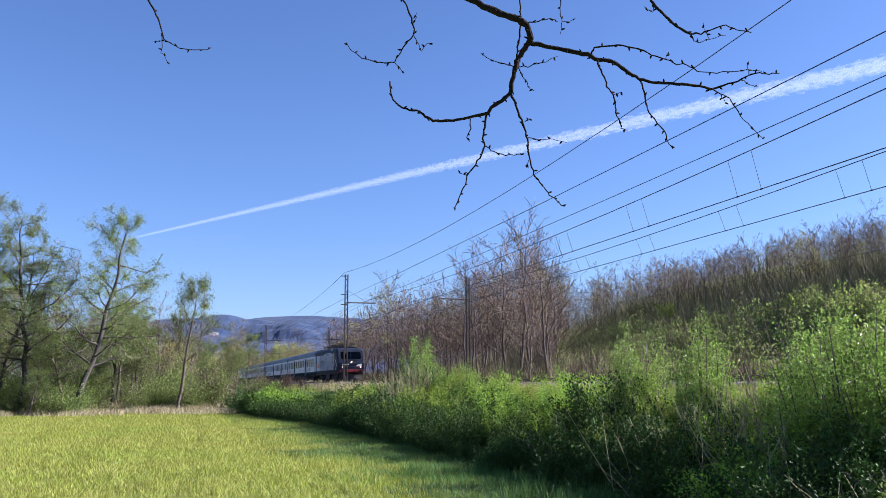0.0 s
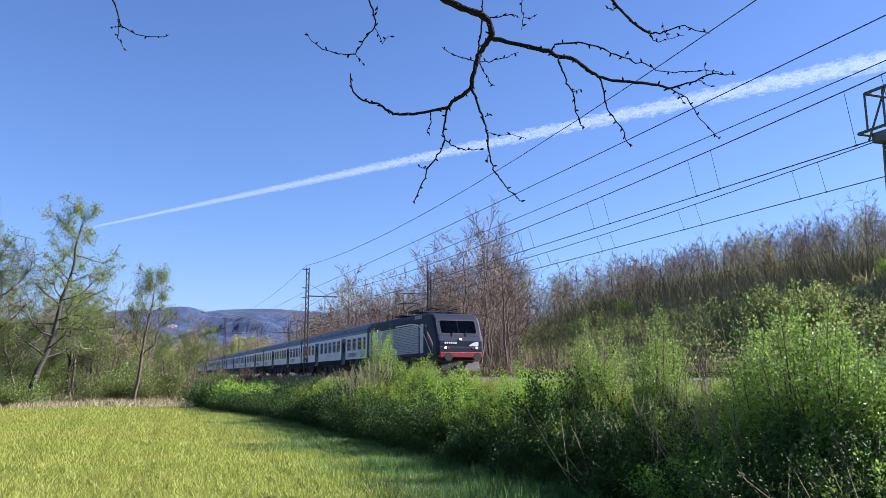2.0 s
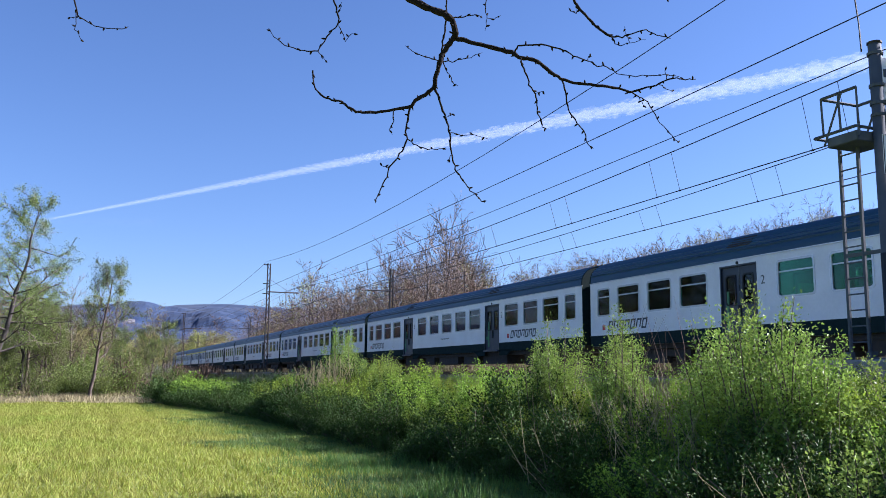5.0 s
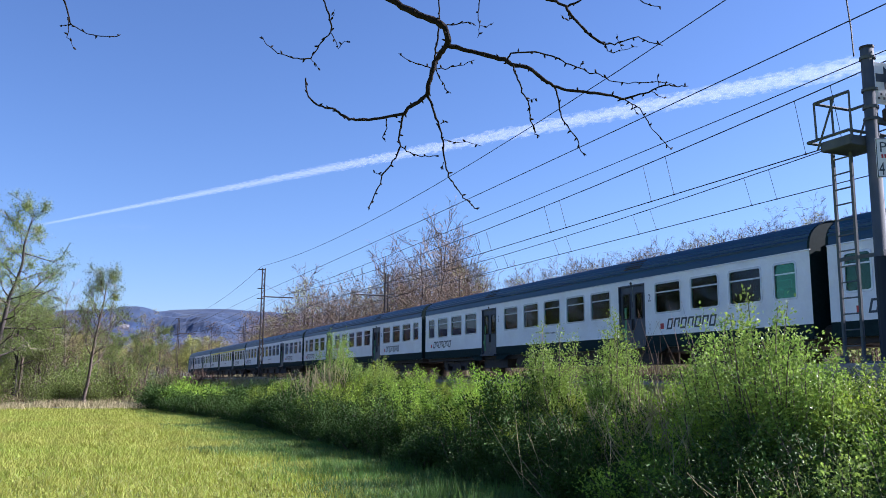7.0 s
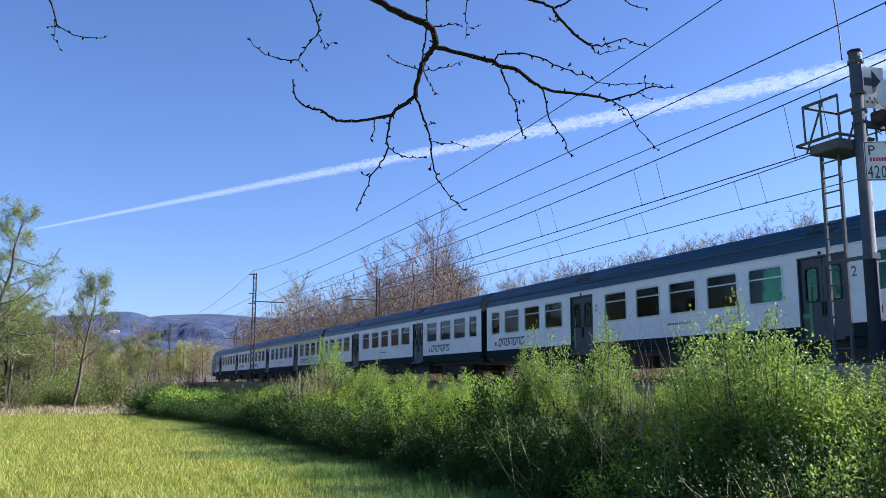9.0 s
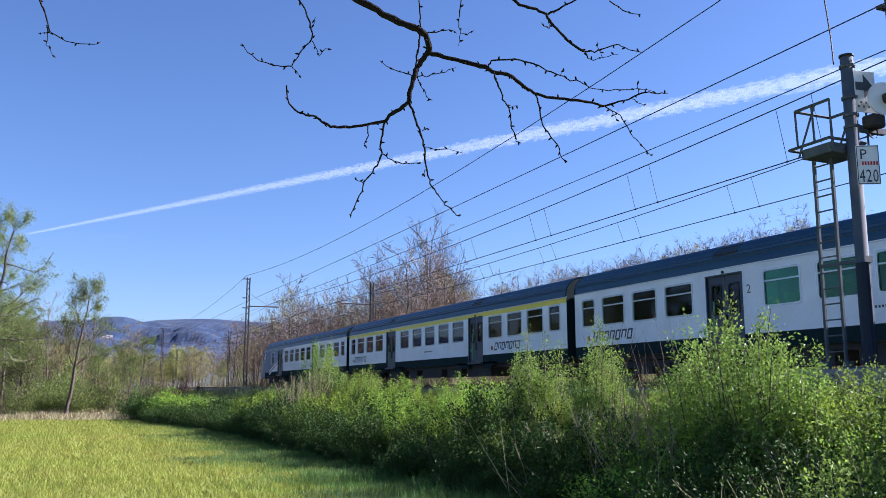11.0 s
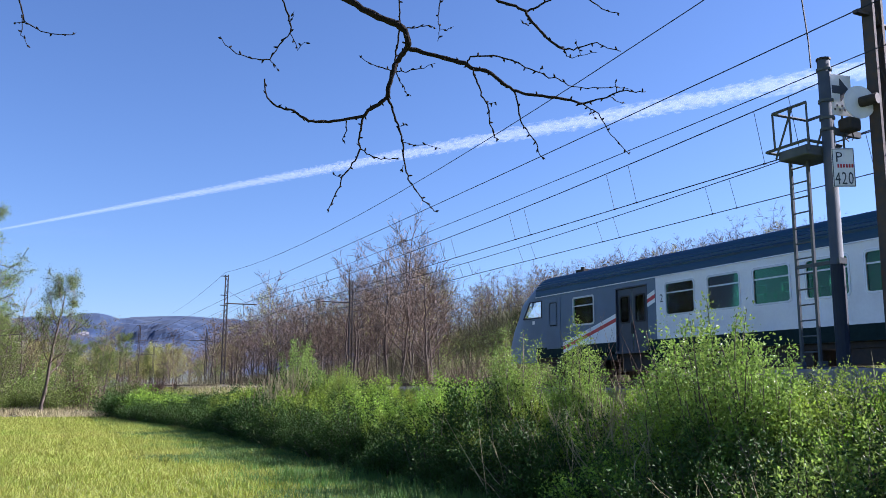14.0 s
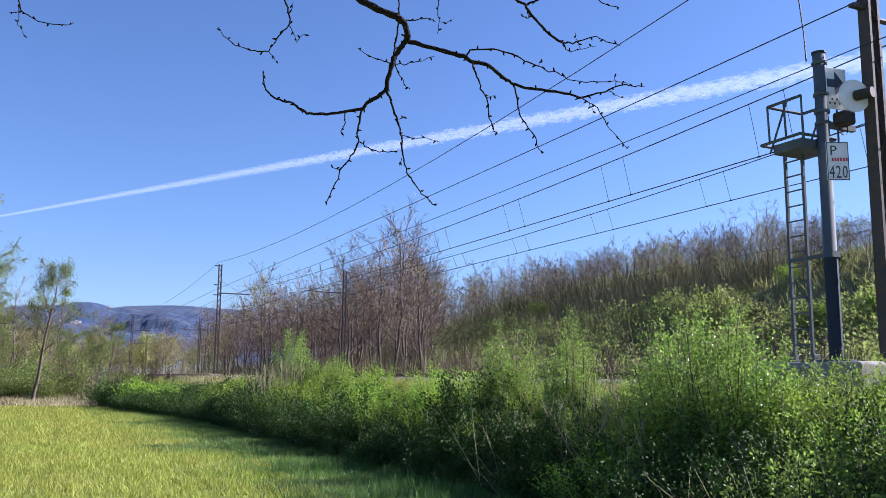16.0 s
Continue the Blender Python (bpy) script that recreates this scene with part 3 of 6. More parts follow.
def signal_mast():
    x, y, z = 11.75, 9.85, 2.03
    base = tagged(part("signal_footing", bevelled((11.15, 8.95, 1.2), (12.2, 11.1, 2.0), 0.05, 2), M_CONC), "stained grey concrete footing block on the bank", "footing")
    t = thing("signal_mast", "grey steel signal mast with ladder, service basket and signs", "signal mast", at=pose(x, y, 2.0))
    part("post", Build().tube([(0, 0, 0), (0, 0, 1.75)], 0.11, 12).tube([(0, 0, 1.75), (0, 0, 5.2)], 0.105, 12), M_GALV, t, "grey round post", smooth=True)
    part("base_band", Build().tube([(0, 0, 0.02), (0, 0, 1.7)], 0.113, 12), M_CAB, t, "dark painted lower post")
    part("base_plate", bevelled((-0.22, -0.22, 0), (0.22, 0.22, 0.04), 0.01), M_GALV, t)
    part("post_cap", Build().tube([(0, 0, 5.2), (0, 0, 5.23)], 0.12, 12), M_BLACK, t)
    # ladder, standing clear of the post
    lad = thing_part("ladder", t)
    for yy in (0.46, 0.83):
        part("stile", bevelled((-0.03, yy - 0.025, 0.02), (0.03, yy + 0.025, 3.62), 0.008), M_GALV, lad)
    for k in range(13):
        part("rung", Build().tube([(0, 0.47, 0.3 + k * 0.265), (0, 0.82, 0.3 + k * 0.265)], 0.014, 6), M_GALV, lad)
    part("tie_bar", Build().box((-0.02, 0.0, 1.72), (0.02, 0.85, 1.78)).box((-0.09, -0.12, 1.7), (0.09, -0.08, 1.8)), M_GALV, lad)
    for yy in (0.42, 0.87):
        part("foot_plate", bevelled((-0.08, yy - 0.05, 0), (0.08, yy + 0.05, 0.14), 0.01), M_GALV, lad)
    # service basket: floor box and an open hand rail
    bas = thing_part("service_basket", t)
    part("floor_box", bevelled((-0.40, 0.10, 3.55), (0.36, 0.72, 3.72), 0.015), M_GALV, bas, "grey box floor")
    ring0 = [(-0.42, 0.1, 3.78), (-0.40, 0.98, 3.78), (0.40, 0.98, 3.78), (0.42, 0.1, 3.78)]
    for p, q in zip(ring0, ring0[1:] + ring0[:1]):
        part("floor_bar", Build().tube([p, q], 0.028, 4), M_GALV, bas)
    ring1 = [(-0.42, 0.05, 4.42), (-0.42, 0.78, 4.42), (0.42, 0.78, 4.42), (0.42, 0.05, 4.42)]
    for p, q in zip(ring1, ring1[1:]):
        part("hand_rail", Build().tube([p, q], 0.028, 4), M_GALV, bas)
    for px, py in ((-0.42, 0.78), (0.42, 0.78), (-0.42, 0.42), (0.42, 0.42)):
        part("rail_post", Build().tube([(px, py - 0.02, 3.78), (px, py, 4.42)], 0.025, 4), M_GALV, bas)
    for px in (-0.42, 0.42):
        part("brace", Build().tube([(px, 0.75, 3.6), (px, 0.35, 4.42)], 0.025, 4), M_GALV, bas)
        part("brace", Build().tube([(px, 0.05, 3.6), (px, 0.05, 4.42)], 0.022, 4), M_GALV, bas)
    for z0 in (3.95, 4.15, 5.0, 4.45):
        part("clamp", Build().tube([(0, 0, z0), (0, 0, z0 + 0.05)], 0.128, 12), M_GALV, t)
    # number plate of the signal
    face = Matrix.Translation((-0.13, -0.16, 0)) @ pose(0, 0, 0, 0, 0, -28)
    plate = part("number_plate", bevelled((-0.02, -0.02, 2.95), (0.34, -0.008, 3.60), 0.004), M_SIGN, t, "white plate with black numerals", at=face)
    bars(plate, "plate_border", M_MARK, [(-0.015, 2.955, 0.35, 0.012), (-0.015, 3.58, 0.35, 0.012), (-0.015, 2.955, 0.012, 0.63), (0.323, 2.955, 0.012, 0.63)], Matrix.Translation((0, -0.021, 0)))
    for ch, dx in zip("420", (-0.105, 0.0, 0.105)):
        lettering(ch, 0.30, M_MARK, plate, pose(0.16 + dx, -0.024, 2.99, 90), "numeral", 0.62)
    lettering("P", 0.24, M_MARK, plate, pose(0.09, -0.024, 3.37, 90), "letter")
    bars(plate, "small_print", M_RED, [(0.06 + 0.045 * k, 3.27, 0.03, 0.06) for k in range(6)], Matrix.Translation((0, -0.021, 0)))
    # arrow sign and round disc on the other side of the post
    face2 = Matrix.Translation((-0.06, -0.06, -0.06)) @ pose(0, 0, 0, 0, 0, -8)
    sign = part("arrow_sign", bevelled((0.06, -0.03, 4.28), (0.50, -0.012, 5.0), 0.004), M_SIGN, t, "white plate with black arrow", at=face2)
    arrow = Build().box((0.10, -0.036, 4.66), (0.28, -0.032, 4.80))
    arrow.add([(0.26, -0.036, 4.52), (0.46, -0.036, 4.73), (0.26, -0.036, 4.94), (0.26, -0.032, 4.52), (0.46, -0.032, 4.73), (0.26, -0.032, 4.94)], [(0, 1, 2), (3, 5, 4)])
    part("arrow", arrow, M_MARK, sign)
    bars(sign, "small_print", M_MARK, [(0.12 + 0.05 * k, 4.36 + 0.07 * (k % 2), 0.035, 0.04) for k in range(6)], Matrix.Translation((0, -0.032, 0)))
    head = part("signal_head", bevelled((0.10, -0.36, 3.92), (0.38, -0.10, 4.14), 0.03), M_BLACK, t, "black signal lamp housing")
    part("backing_disc", Build().tube([(0.34, -0.36, 4.40), (0.333, -0.385, 4.40)], 0.28, 28), M_SIGN, head, "white round backing disc")
    part("visor", Build().tube([(0.36, -0.38, 4.40), (0.42, -0.66, 4.40)], 0.09, 14), M_BLACK, head, "black lamp visor")
    part("bracket", Build().box((0.0, -0.14, 3.88), (0.62, -0.06, 3.98)), M_GALV, t)
    loop = [(0.25 + 0.1 * math.sin(a), -0.2, 3.86 + 0.1 * math.cos(a)) for a in np.linspace(-3, 2.4, 12)]
    part("cable", Build().tube(loop, 0.012, 5), M_RUBBER, t)
    tagged(part("drop_cable", Build().tube([(11.62, 10.0, 7.1), (11.66, 10.05, 7.6), (11.6, 10.1, 8.6), (11.66, 10.2, 9.9)], 0.014, 5), M_RUBBER), "dark cable hanging down to the signal mast top", "cable")


def thing_part(name, parent):
    ob = new(name)
    ob.parent = parent
    ob.empty_display_size = 0.1
    return ob


signal_mast()

mk = thing("trackside_marker", "faded pinkish board on two short posts beside the track", "marker", at=pose(21.8, 20.2, 1.25))
part("board", bevelled((-0.03, -0.32, 0.62), (0.03, 0.32, 0.78), 0.01), M_PINK, mk)
for q in (-0.25, 0.25):
    part("post", Build().tube([(0, q, -0.3), (0, q, 0.64)], 0.03, 6), M_STEEL, mk)

# ---- the train: local y runs from the leading end backwards, z from the rail top ----
HALF = 1.41
SPAN, PITCH, LOCO = 26.1, 26.4, 15.75


def rounded(y0, y1, z0, z1, r, seg=4):
    pts = []
    for cy, cz, a0 in ((y1 - r, z1 - r, 0), (y0 + r, z1 - r, 90), (y0 + r, z0 + r, 180), (y1 - r, z0 + r, 270)):
        for k in range(seg + 1):
            a = radians(a0 + 90 * k / seg)
            pts.append((cy + r * math.cos(a), cz + r * math.sin(a)))
    return pts


def ring(outer, inner, x0, x1):
    """A frame between two outlines of the same count, from x0 (outside) to x1."""
    n = len(outer)
    v = [(x, y, z) for x in (x0, x1) for loop in (outer, inner) for y, z in loop]
    f = []
    for k in range(n):
        j = (k + 1) % n
        f += [(k, j, n + j, n + k), (n + k, n + j, 3 * n + j, 3 * n + k), (2 * n + k, 3 * n + k, 3 * n + j, 2 * n + j), (k, 2 * n + k, 2 * n + j, j)]
    return Build().add(v, f)


def wall_grid(b, x, ycuts, zcuts, holes, slot_of):
    ys, zs = sorted(set(ycuts + [y for h in holes for y in h[:2]])), sorted(set(zcuts + [z for h in holes for z in h[2:]]))
    for y0, y1 in zip(ys, ys[1:]):
        for z0, z1 in zip(zs, zs[1:]):
            cy, cz = (y0 + y1) / 2, (z0 + z1) / 2
            if not any(h[0] < cy < h[1] and h[2] < cz < h[3] for h in holes):
                b.add([(x, y0, z0), (x, y1, z0), (x, y1, z1), (x, y0, z1)], [(0, 1, 2, 3)], slot_of(cy, cz))


WIN_Z = (1.95, 2.88)
MESHES = {}


def window_meshes(w):
    """Frame with a transom and a pane, centred on y = 0, for the side x < 0."""
    key = ("window", round(w, 2))
    if key not in MESHES:
        z0, z1 = WIN_Z
        fr = ring(rounded(-w / 2 - 0.03, w / 2 + 0.03, z0 - 0.03, z1 + 0.03, 0.10), rounded(-w / 2 + 0.025, w / 2 - 0.025, z0 + 0.025, z1 - 0.025, 0.07), -HALF - 0.012, -HALF + 0.07)
        fr.box((-HALF - 0.006, -w / 2 + 0.02, z1 - 0.30), (-HALF + 0.05, w / 2 - 0.02, z1 - 0.265))
        pane = Build().box((-HALF + 0.022, -w / 2, z0), (-HALF + 0.030, w / 2, z1))
        MESHES[key] = fr.mesh("window_frame", M_ALU), pane.mesh("pane", M_PANE)
    return MESHES[key]


def door_meshes(w):
    key = ("door", round(w, 2))
    if key not in MESHES:
        leafs = []
        for s in (-1, 1):
            b = Build()
            holes = [(min(s * 0.14, s * (w / 2 - 0.14)), max(s * 0.14, s * (w / 2 - 0.14)), 1.85, 2.70)]
            wall_grid(b, -HALF + 0.05, [min(0.01 * s, s * w / 2), max(0.01 * s, s * w / 2)], [0.97, 2.93], holes, lambda y, z: 0)
            y0, y1 = holes[0][:2]
            fr = ring(rounded(y0 - 0.01, y1 + 0.01, 1.84, 2.71, 0.1), rounded(y0 + 0.03, y1 - 0.03, 1.88, 2.67, 0.09), -HALF + 0.03, -HALF + 0.08)
            b.f += [f + b.n for f in fr.f]
            b.v += fr.v
            b.m += [np.full(len(f), 1) for f in fr.f]
            b.n += fr.n
            b.box((-HALF + 0.02, s * 0.045 - 0.015, 1.5), (-HALF + 0.05, s * 0.045 + 0.015, 1.85), 1)
            leafs.append((b.mesh("door_leaf", [M_DOOR, M_RUBBER]), Build().box((-HALF + 0.056, y0, 1.85), (-HALF + 0.062, y1, 2.70)).mesh("pane", M_PANE)))
        fr = Build().box((-HALF - 0.01, -w / 2 - 0.04, 0.97), (-HALF + 0.12, -w / 2, 2.97)).box((-HALF - 0.01, w / 2, 0.97), (-HALF + 0.12, w / 2 + 0.04, 2.97)).box((-HALF - 0.02, -w / 2 - 0.04, 2.93), (-HALF + 0.12, w / 2 + 0.04, 2.97))
        fr.box((-HALF - 0.10, -w / 2, 0.90), (-HALF + 0.15, w / 2, 0.97))
        MESHES[key] = fr.mesh("door_frame", M_DOOR), leafs
    return MESHES[key]


def put_window(parent, y, w, side):
    fr, pane = window_meshes(w)
    at = pose(0, y, 0) if side < 0 else pose(0, y, 0, 0, 0, 180)
    win = part("window", fr, M_ALU, parent, at=at)
    p = part("pane", pane, M_PANE, win)
    p.visible_shadow = False


def put_door(parent, y, w, side):
    fr, leafs = door_meshes(w)
    at = pose(0, y, 0) if side < 0 else pose(0, y, 0, 0, 0, 180)
    d = part("door", fr, M_DOOR, parent, "dark sliding double door", at=at)
    for leaf, pane in leafs:
        part("door_leaf", leaf, M_DOOR, d)
        part("pane", pane, M_PANE, d)


def roof_profile(z0, top, ribs=True, n=44):
    pts = []
    for k in range(n + 1):
        a = math.pi * k / n
        c, s = math.cos(a), math.sin(a)
        x, z = -(HALF + 0.01) * math.copysign(abs(c) ** 0.75, c), z0 + (top - z0) * abs(s) ** 0.85
        q = 0.034 if ribs and (k % 2 == 0) and 2 < k < n - 2 else 0.0
        pts.append((x + q * -c, z + q * s))
    return pts


def extrude_y(profile, y0, y1, closed=False, slot=0, b=None):
    b = b or Build()
    n = len(profile)
    v = [(x, y, z) for y in (y0, y1) for x, z in profile]
    f = [(k, (k + 1) % n, n + (k + 1) % n, n + k) for k in range(n if closed else n - 1)]
    return b.add(v, f, slot)


def fan(b, pts, slot=0):
    """Closes a convex outline of places."""
    c = np.mean(np.array(pts), 0)
    n = len(pts)
    return b.add(list(pts) + [tuple(c)], [(k, (k + 1) % n, n) for k in range(n)], slot)


def put_bogie(parent, y, gauge=0.74, base=2.4, wheel=0.46):
    bog = thing_part("bogie", parent)
    bog.matrix_basis = pose(0, y, 0)
    if "bogie" not in MESHES:
        b = Build()
        for s in (-1, 1):
            b.box((s * 1.02 - 0.08, -1.65, 0.50), (s * 1.02 + 0.08, 1.65, 0.72))
            b.box((s * 1.02 - 0.11, -0.5, 0.30), (s * 1.02 + 0.11, 0.5, 0.55))
            for q in (-1, 1):
                b.box((s * 1.04 - 0.12, q * base / 2 - 0.2, 0.30), (s * 1.04 + 0.12, q * base / 2 + 0.2, 0.62))
                b.tube([(s * 1.02, q * 0.35, 0.62), (s * 1.02, q * 0.35, 0.95)], 0.11, 10)
        b.box((-1.0, -0.25, 0.45), (1.0, 0.25, 0.75))
        ws = Build()
        for s in (-1, 1):
            ws.tube([(s * gauge - 0.065, 0, 0), (s * gauge + 0.065, 0, 0)], wheel, 24)
            ws.tube([(s * (gauge - 0.08), 0, 0), (s * (gauge - 0.06), 0, 0)], wheel + 0.03, 24)
        ws.tube([(-1.05, 0, 0), (1.05, 0, 0)], 0.08, 10)
        MESHES["bogie"] = b.mesh("bogie_frame", M_BLACK), ws.mesh("wheelset", M_WHEEL)
    part("bogie_frame", MESHES["bogie"][0], M_BLACK, bog)
    wheels = []
    for q in (-1, 1):
        wheels.append(part("wheelset", MESHES["bogie"][1], M_WHEEL, bog, at=pose(0, q * base / 2, wheel)))
    return wheels


def wordmark(parent, y, z, h, mat, x=None, count=7):
    """A name drawn as a row of plain slanted bars in its colour."""
    x = -HALF - 0.004 if x is None else x
    for q in range(count):
        y0 = y - q * 0.98 * h
        b = Build()
        for a0, a1, c0, c1 in ((0, 0.80, 0.0, 0.17), (0, 0.80, 0.83, 1.0), (0, 0.2, 0.17, 0.83), (0.60, 0.80, 0.17, 0.83))[q % 2:]:
            b.add([(x, y0 - a * h - 0.3 * c * h, z + c * h) for a, c in ((a0, c0), (a1, c0), (a1, c1), (a0, c1))], [(0, 1, 2, 3)])
        part("wordmark_shape", b, mat, parent)


SIDE_WINDOWS = [(0.98, 0.76), (2.44, 1.23), (4.10, 1.2), (5.80, 1.25), (9.52, 1.2), (11.17, 1.22), (12.87, 1.2), (14.55, 1.2), (16.30, 1.22), (20.32, 1.24), (21.98, 1.2), (23.66, 1.23), (25.12, 0.76)]
DOORS = [(7.69, 1.37), (18.40, 1.37)]


def coach_body(t, windows, doors, length, y0, band, cab_from=None):
    holes = [(y - w / 2, y + w / 2, *WIN_Z) for y, w in windows] + [(y - w / 2, y + w / 2, 0.90, 2.95) for y, w in doors]

    def slot_of(y, z):
        if cab_from and y > cab_from:
            return 2 if z > 1.27 else 1
        return 1 if z < 1.27 else (3 if band and z > 2.92 else 0)

    mats = [M_WHITE, M_SKIRT, M_CABBLUE, M_YELLOW]
    cuts = [y0 + 0.12, length] + ([cab_from] if cab_from else [])
    for s in (-1, 1):
        b = Build()
        hs = holes if s < 0 else holes
        wall_grid(b, s * HALF, cuts, [0.97, 1.27, 2.92, 3.13], hs, slot_of)
        # deeper skirt boxes round the doors
        for y, w in doors:
            for q in (-1, 1):
                yy = y + q * (w / 2 + 0.04)
                b.add([(s * HALF, yy, 0.97), (s * HALF, yy + q * 1.3, 0.97), (s * HALF, yy + q * 0.7, 0.72), (s * HALF, yy, 0.72)], [(0, 1, 2, 3)], 1)
        part("side_wall", b, mats, t)
        inner = Build()
        wall_grid(inner, s * (HALF - 0.075), cuts, [1.1, 3.13], hs, lambda y, z: 0)
        part("lining", inner, M_LINING, t)
    inside = Build().box((-HALF + 0.08, y0 + 0.3, 1.02), (HALF - 0.08, length - 0.3, 1.12)).box((-HALF + 0.08, y0 + 0.3, 3.05), (HALF - 0.08, length - 0.3, 3.12))
    part("floor", inside, M_LINING, t)
    for y, w in windows:
        if w > 1 and y < 21.5:
            for sx in (-0.95, 0.95):
                if "seat" not in MESHES:
                    sb = Build().box((-0.42, -0.72, 1.12), (0.42, -0.62, 2.25)).box((-0.42, -0.72, 1.45), (0.42, -0.25, 1.58)).box((-0.42, 0.62, 1.12), (0.42, 0.72, 2.25)).box((-0.42, 0.25, 1.45), (0.42, 0.72, 1.58))
                    MESHES["seat"] = sb.mesh("seat", M_SEAT)
                part("seat", MESHES["seat"], M_SEAT, t, at=pose(sx, y - 0.75, 0))
    for s in (-1, 1):
        for y, w in windows:
            put_window(t, y, w, s)
        for y, w in doors:
            put_door(t, y, w, s)
    g = Build()
    for s in (-1, 1):
        g.box((s * (HALF + 0.006) - 0.02, y0 + 0.1, 3.105), (s * (HALF + 0.006) + 0.02, length, 3.135))
    part("gutter", g, M_ALU, t)


def end_wall(b, y):
    prof = [(-HALF, 0.97)] + roof_profile(3.13, 3.93, False) + [(HALF, 0.97)]
    fan(b, [(x, y, z) for x, z in prof], 0)


def make_coach(band):
    kind = "white and blue passenger coach with yellow first-class band" if band else "white passenger coach with blue ribbed roof and tinted windows"
    t = thing("passenger_coach", kind, "railway coach", "coaches of the train")
    coach_body(t, SIDE_WINDOWS, DOORS, SPAN - 0.12, 0.0, band)
    r = extrude_y(roof_profile(3.13, 3.93), 0.16, SPAN - 0.16)
    part("roof", r, M_ROOF, t, "dark blue ribbed roof", smooth=False)
    for y in (0.12, SPAN - 0.12):
        b = Build()
        end_wall(b, y)
        part("end_wall", b, M_SKIRT, t)
    for y0, y1 in ((0.10, 0.18), (SPAN - 0.18, SPAN - 0.10)):
        part("roof_edge", extrude_y([(x * 1.004, z + 0.012) for x, z in roof_profile(3.13, 3.93, False)], y0, y1), M_SKIRT, t, "dark roof edge strip")
    gw = Build()
    for k in range(4):
        gw.box((-0.75, -0.20 + k * 0.09, 1.0), (0.75, -0.14 + k * 0.09, 3.35)).box((-0.75, SPAN - 0.10 + k * 0.07, 1.0), (0.75, SPAN - 0.05 + k * 0.07, 3.35))
    part("gangway", gw, M_RUBBER, t, "black folded gangway bellows")
    for y in (7.7, 18.4):
        vent = Build()
        for k in range(5):
            a = 0.42 + 0.10 * k
            vent.box((-(HALF + 0.02) * math.cos(a) ** 0.75 - 0.02, y - 0.45, 3.13 + 0.8 * math.sin(a) ** 0.85 - 0.02), (-(HALF + 0.02) * math.cos(a) ** 0.75 + 0.06, y + 0.45, 3.13 + 0.8 * math.sin(a) ** 0.85 + 0.02))
        part("roof_vent", vent, M_BLACK, t, "dark roof vent grille")
    ub = Build().box((-1.25, 0.3, 0.75), (1.25, SPAN - 0.3, 1.0))
    for y0, y1 in ((6.6, 9.0), (9.6, 11.2), (11.9, 14.3), (15.0, 16.2), (17.0, 19.3)):
        ub.box((-1.2, y0, 0.38), (-0.35, y1, 0.8)).box((0.4, y0 + 0.3, 0.42), (1.2, y1, 0.8))
    part("underframe", ub, M_BLACK, t, "sooty black underframe boxes")
    for y in (0.0, SPAN):
        for s in (-0.88, 0.88):
            part("buffer", Build().tube([(s, y - 0.14, 1.05), (s, y + 0.14, 1.05)], 0.2, 12), M_BLACK, t)
    wheels = put_bogie(t, 3.55) + put_bogie(t, SPAN - 3.55)
    wordmark(t, 5.9, 1.42, 0.33, M_MARK)
    wordmark(t, 24.9, 1.42, 0.33, M_MARK)
    red = Build().box((-HALF - 0.006, 6.02, 1.45), (-HALF, 6.19, 1.62)).box((-HALF - 0.006, 25.05, 1.45), (-HALF, 25.22, 1.62))
    part("emblem", red, M_RED, t, "small red emblem")
    for y in (6.72, 17.45):
        lettering("1" if band else "2", 0.34, M_YELLOW if band else M_MARK, t, pose(-HALF - 0.004, y, 2.35, 90, 0, -90), "class_number")
    bars(t, "small_print", M_MARK, [(k * 0.09, 1.62, 0.05, 0.06) for k in range(12)], pose(-HALF - 0.002, 13.6, 0, 0, 0, -90))
    for y in DOORS:
        part("door_lamp", Build().tube([(-HALF - 0.03, y[0], 3.02), (-HALF, y[0], 3.02)], 0.045, 8), M_BLACK, t)
    return t, wheels


def shell(profile, half, r, seg=3):
    """A side outline (y, z) given width, with rounded edges along its outline."""
    bm = bmesh.new()
    vs = [bm.verts.new((-half, y, z)) for y, z in profile]
    face = bm.faces.new(vs)
    out = bmesh.ops.extrude_face_region(bm, geom=[face])
    bmesh.ops.translate(bm, vec=(2 * half, 0, 0), verts=[v for v in out["geom"] if isinstance(v, bmesh.types.BMVert)])
    bmesh.ops.recalc_face_normals(bm, faces=bm.faces[:])
    return bm


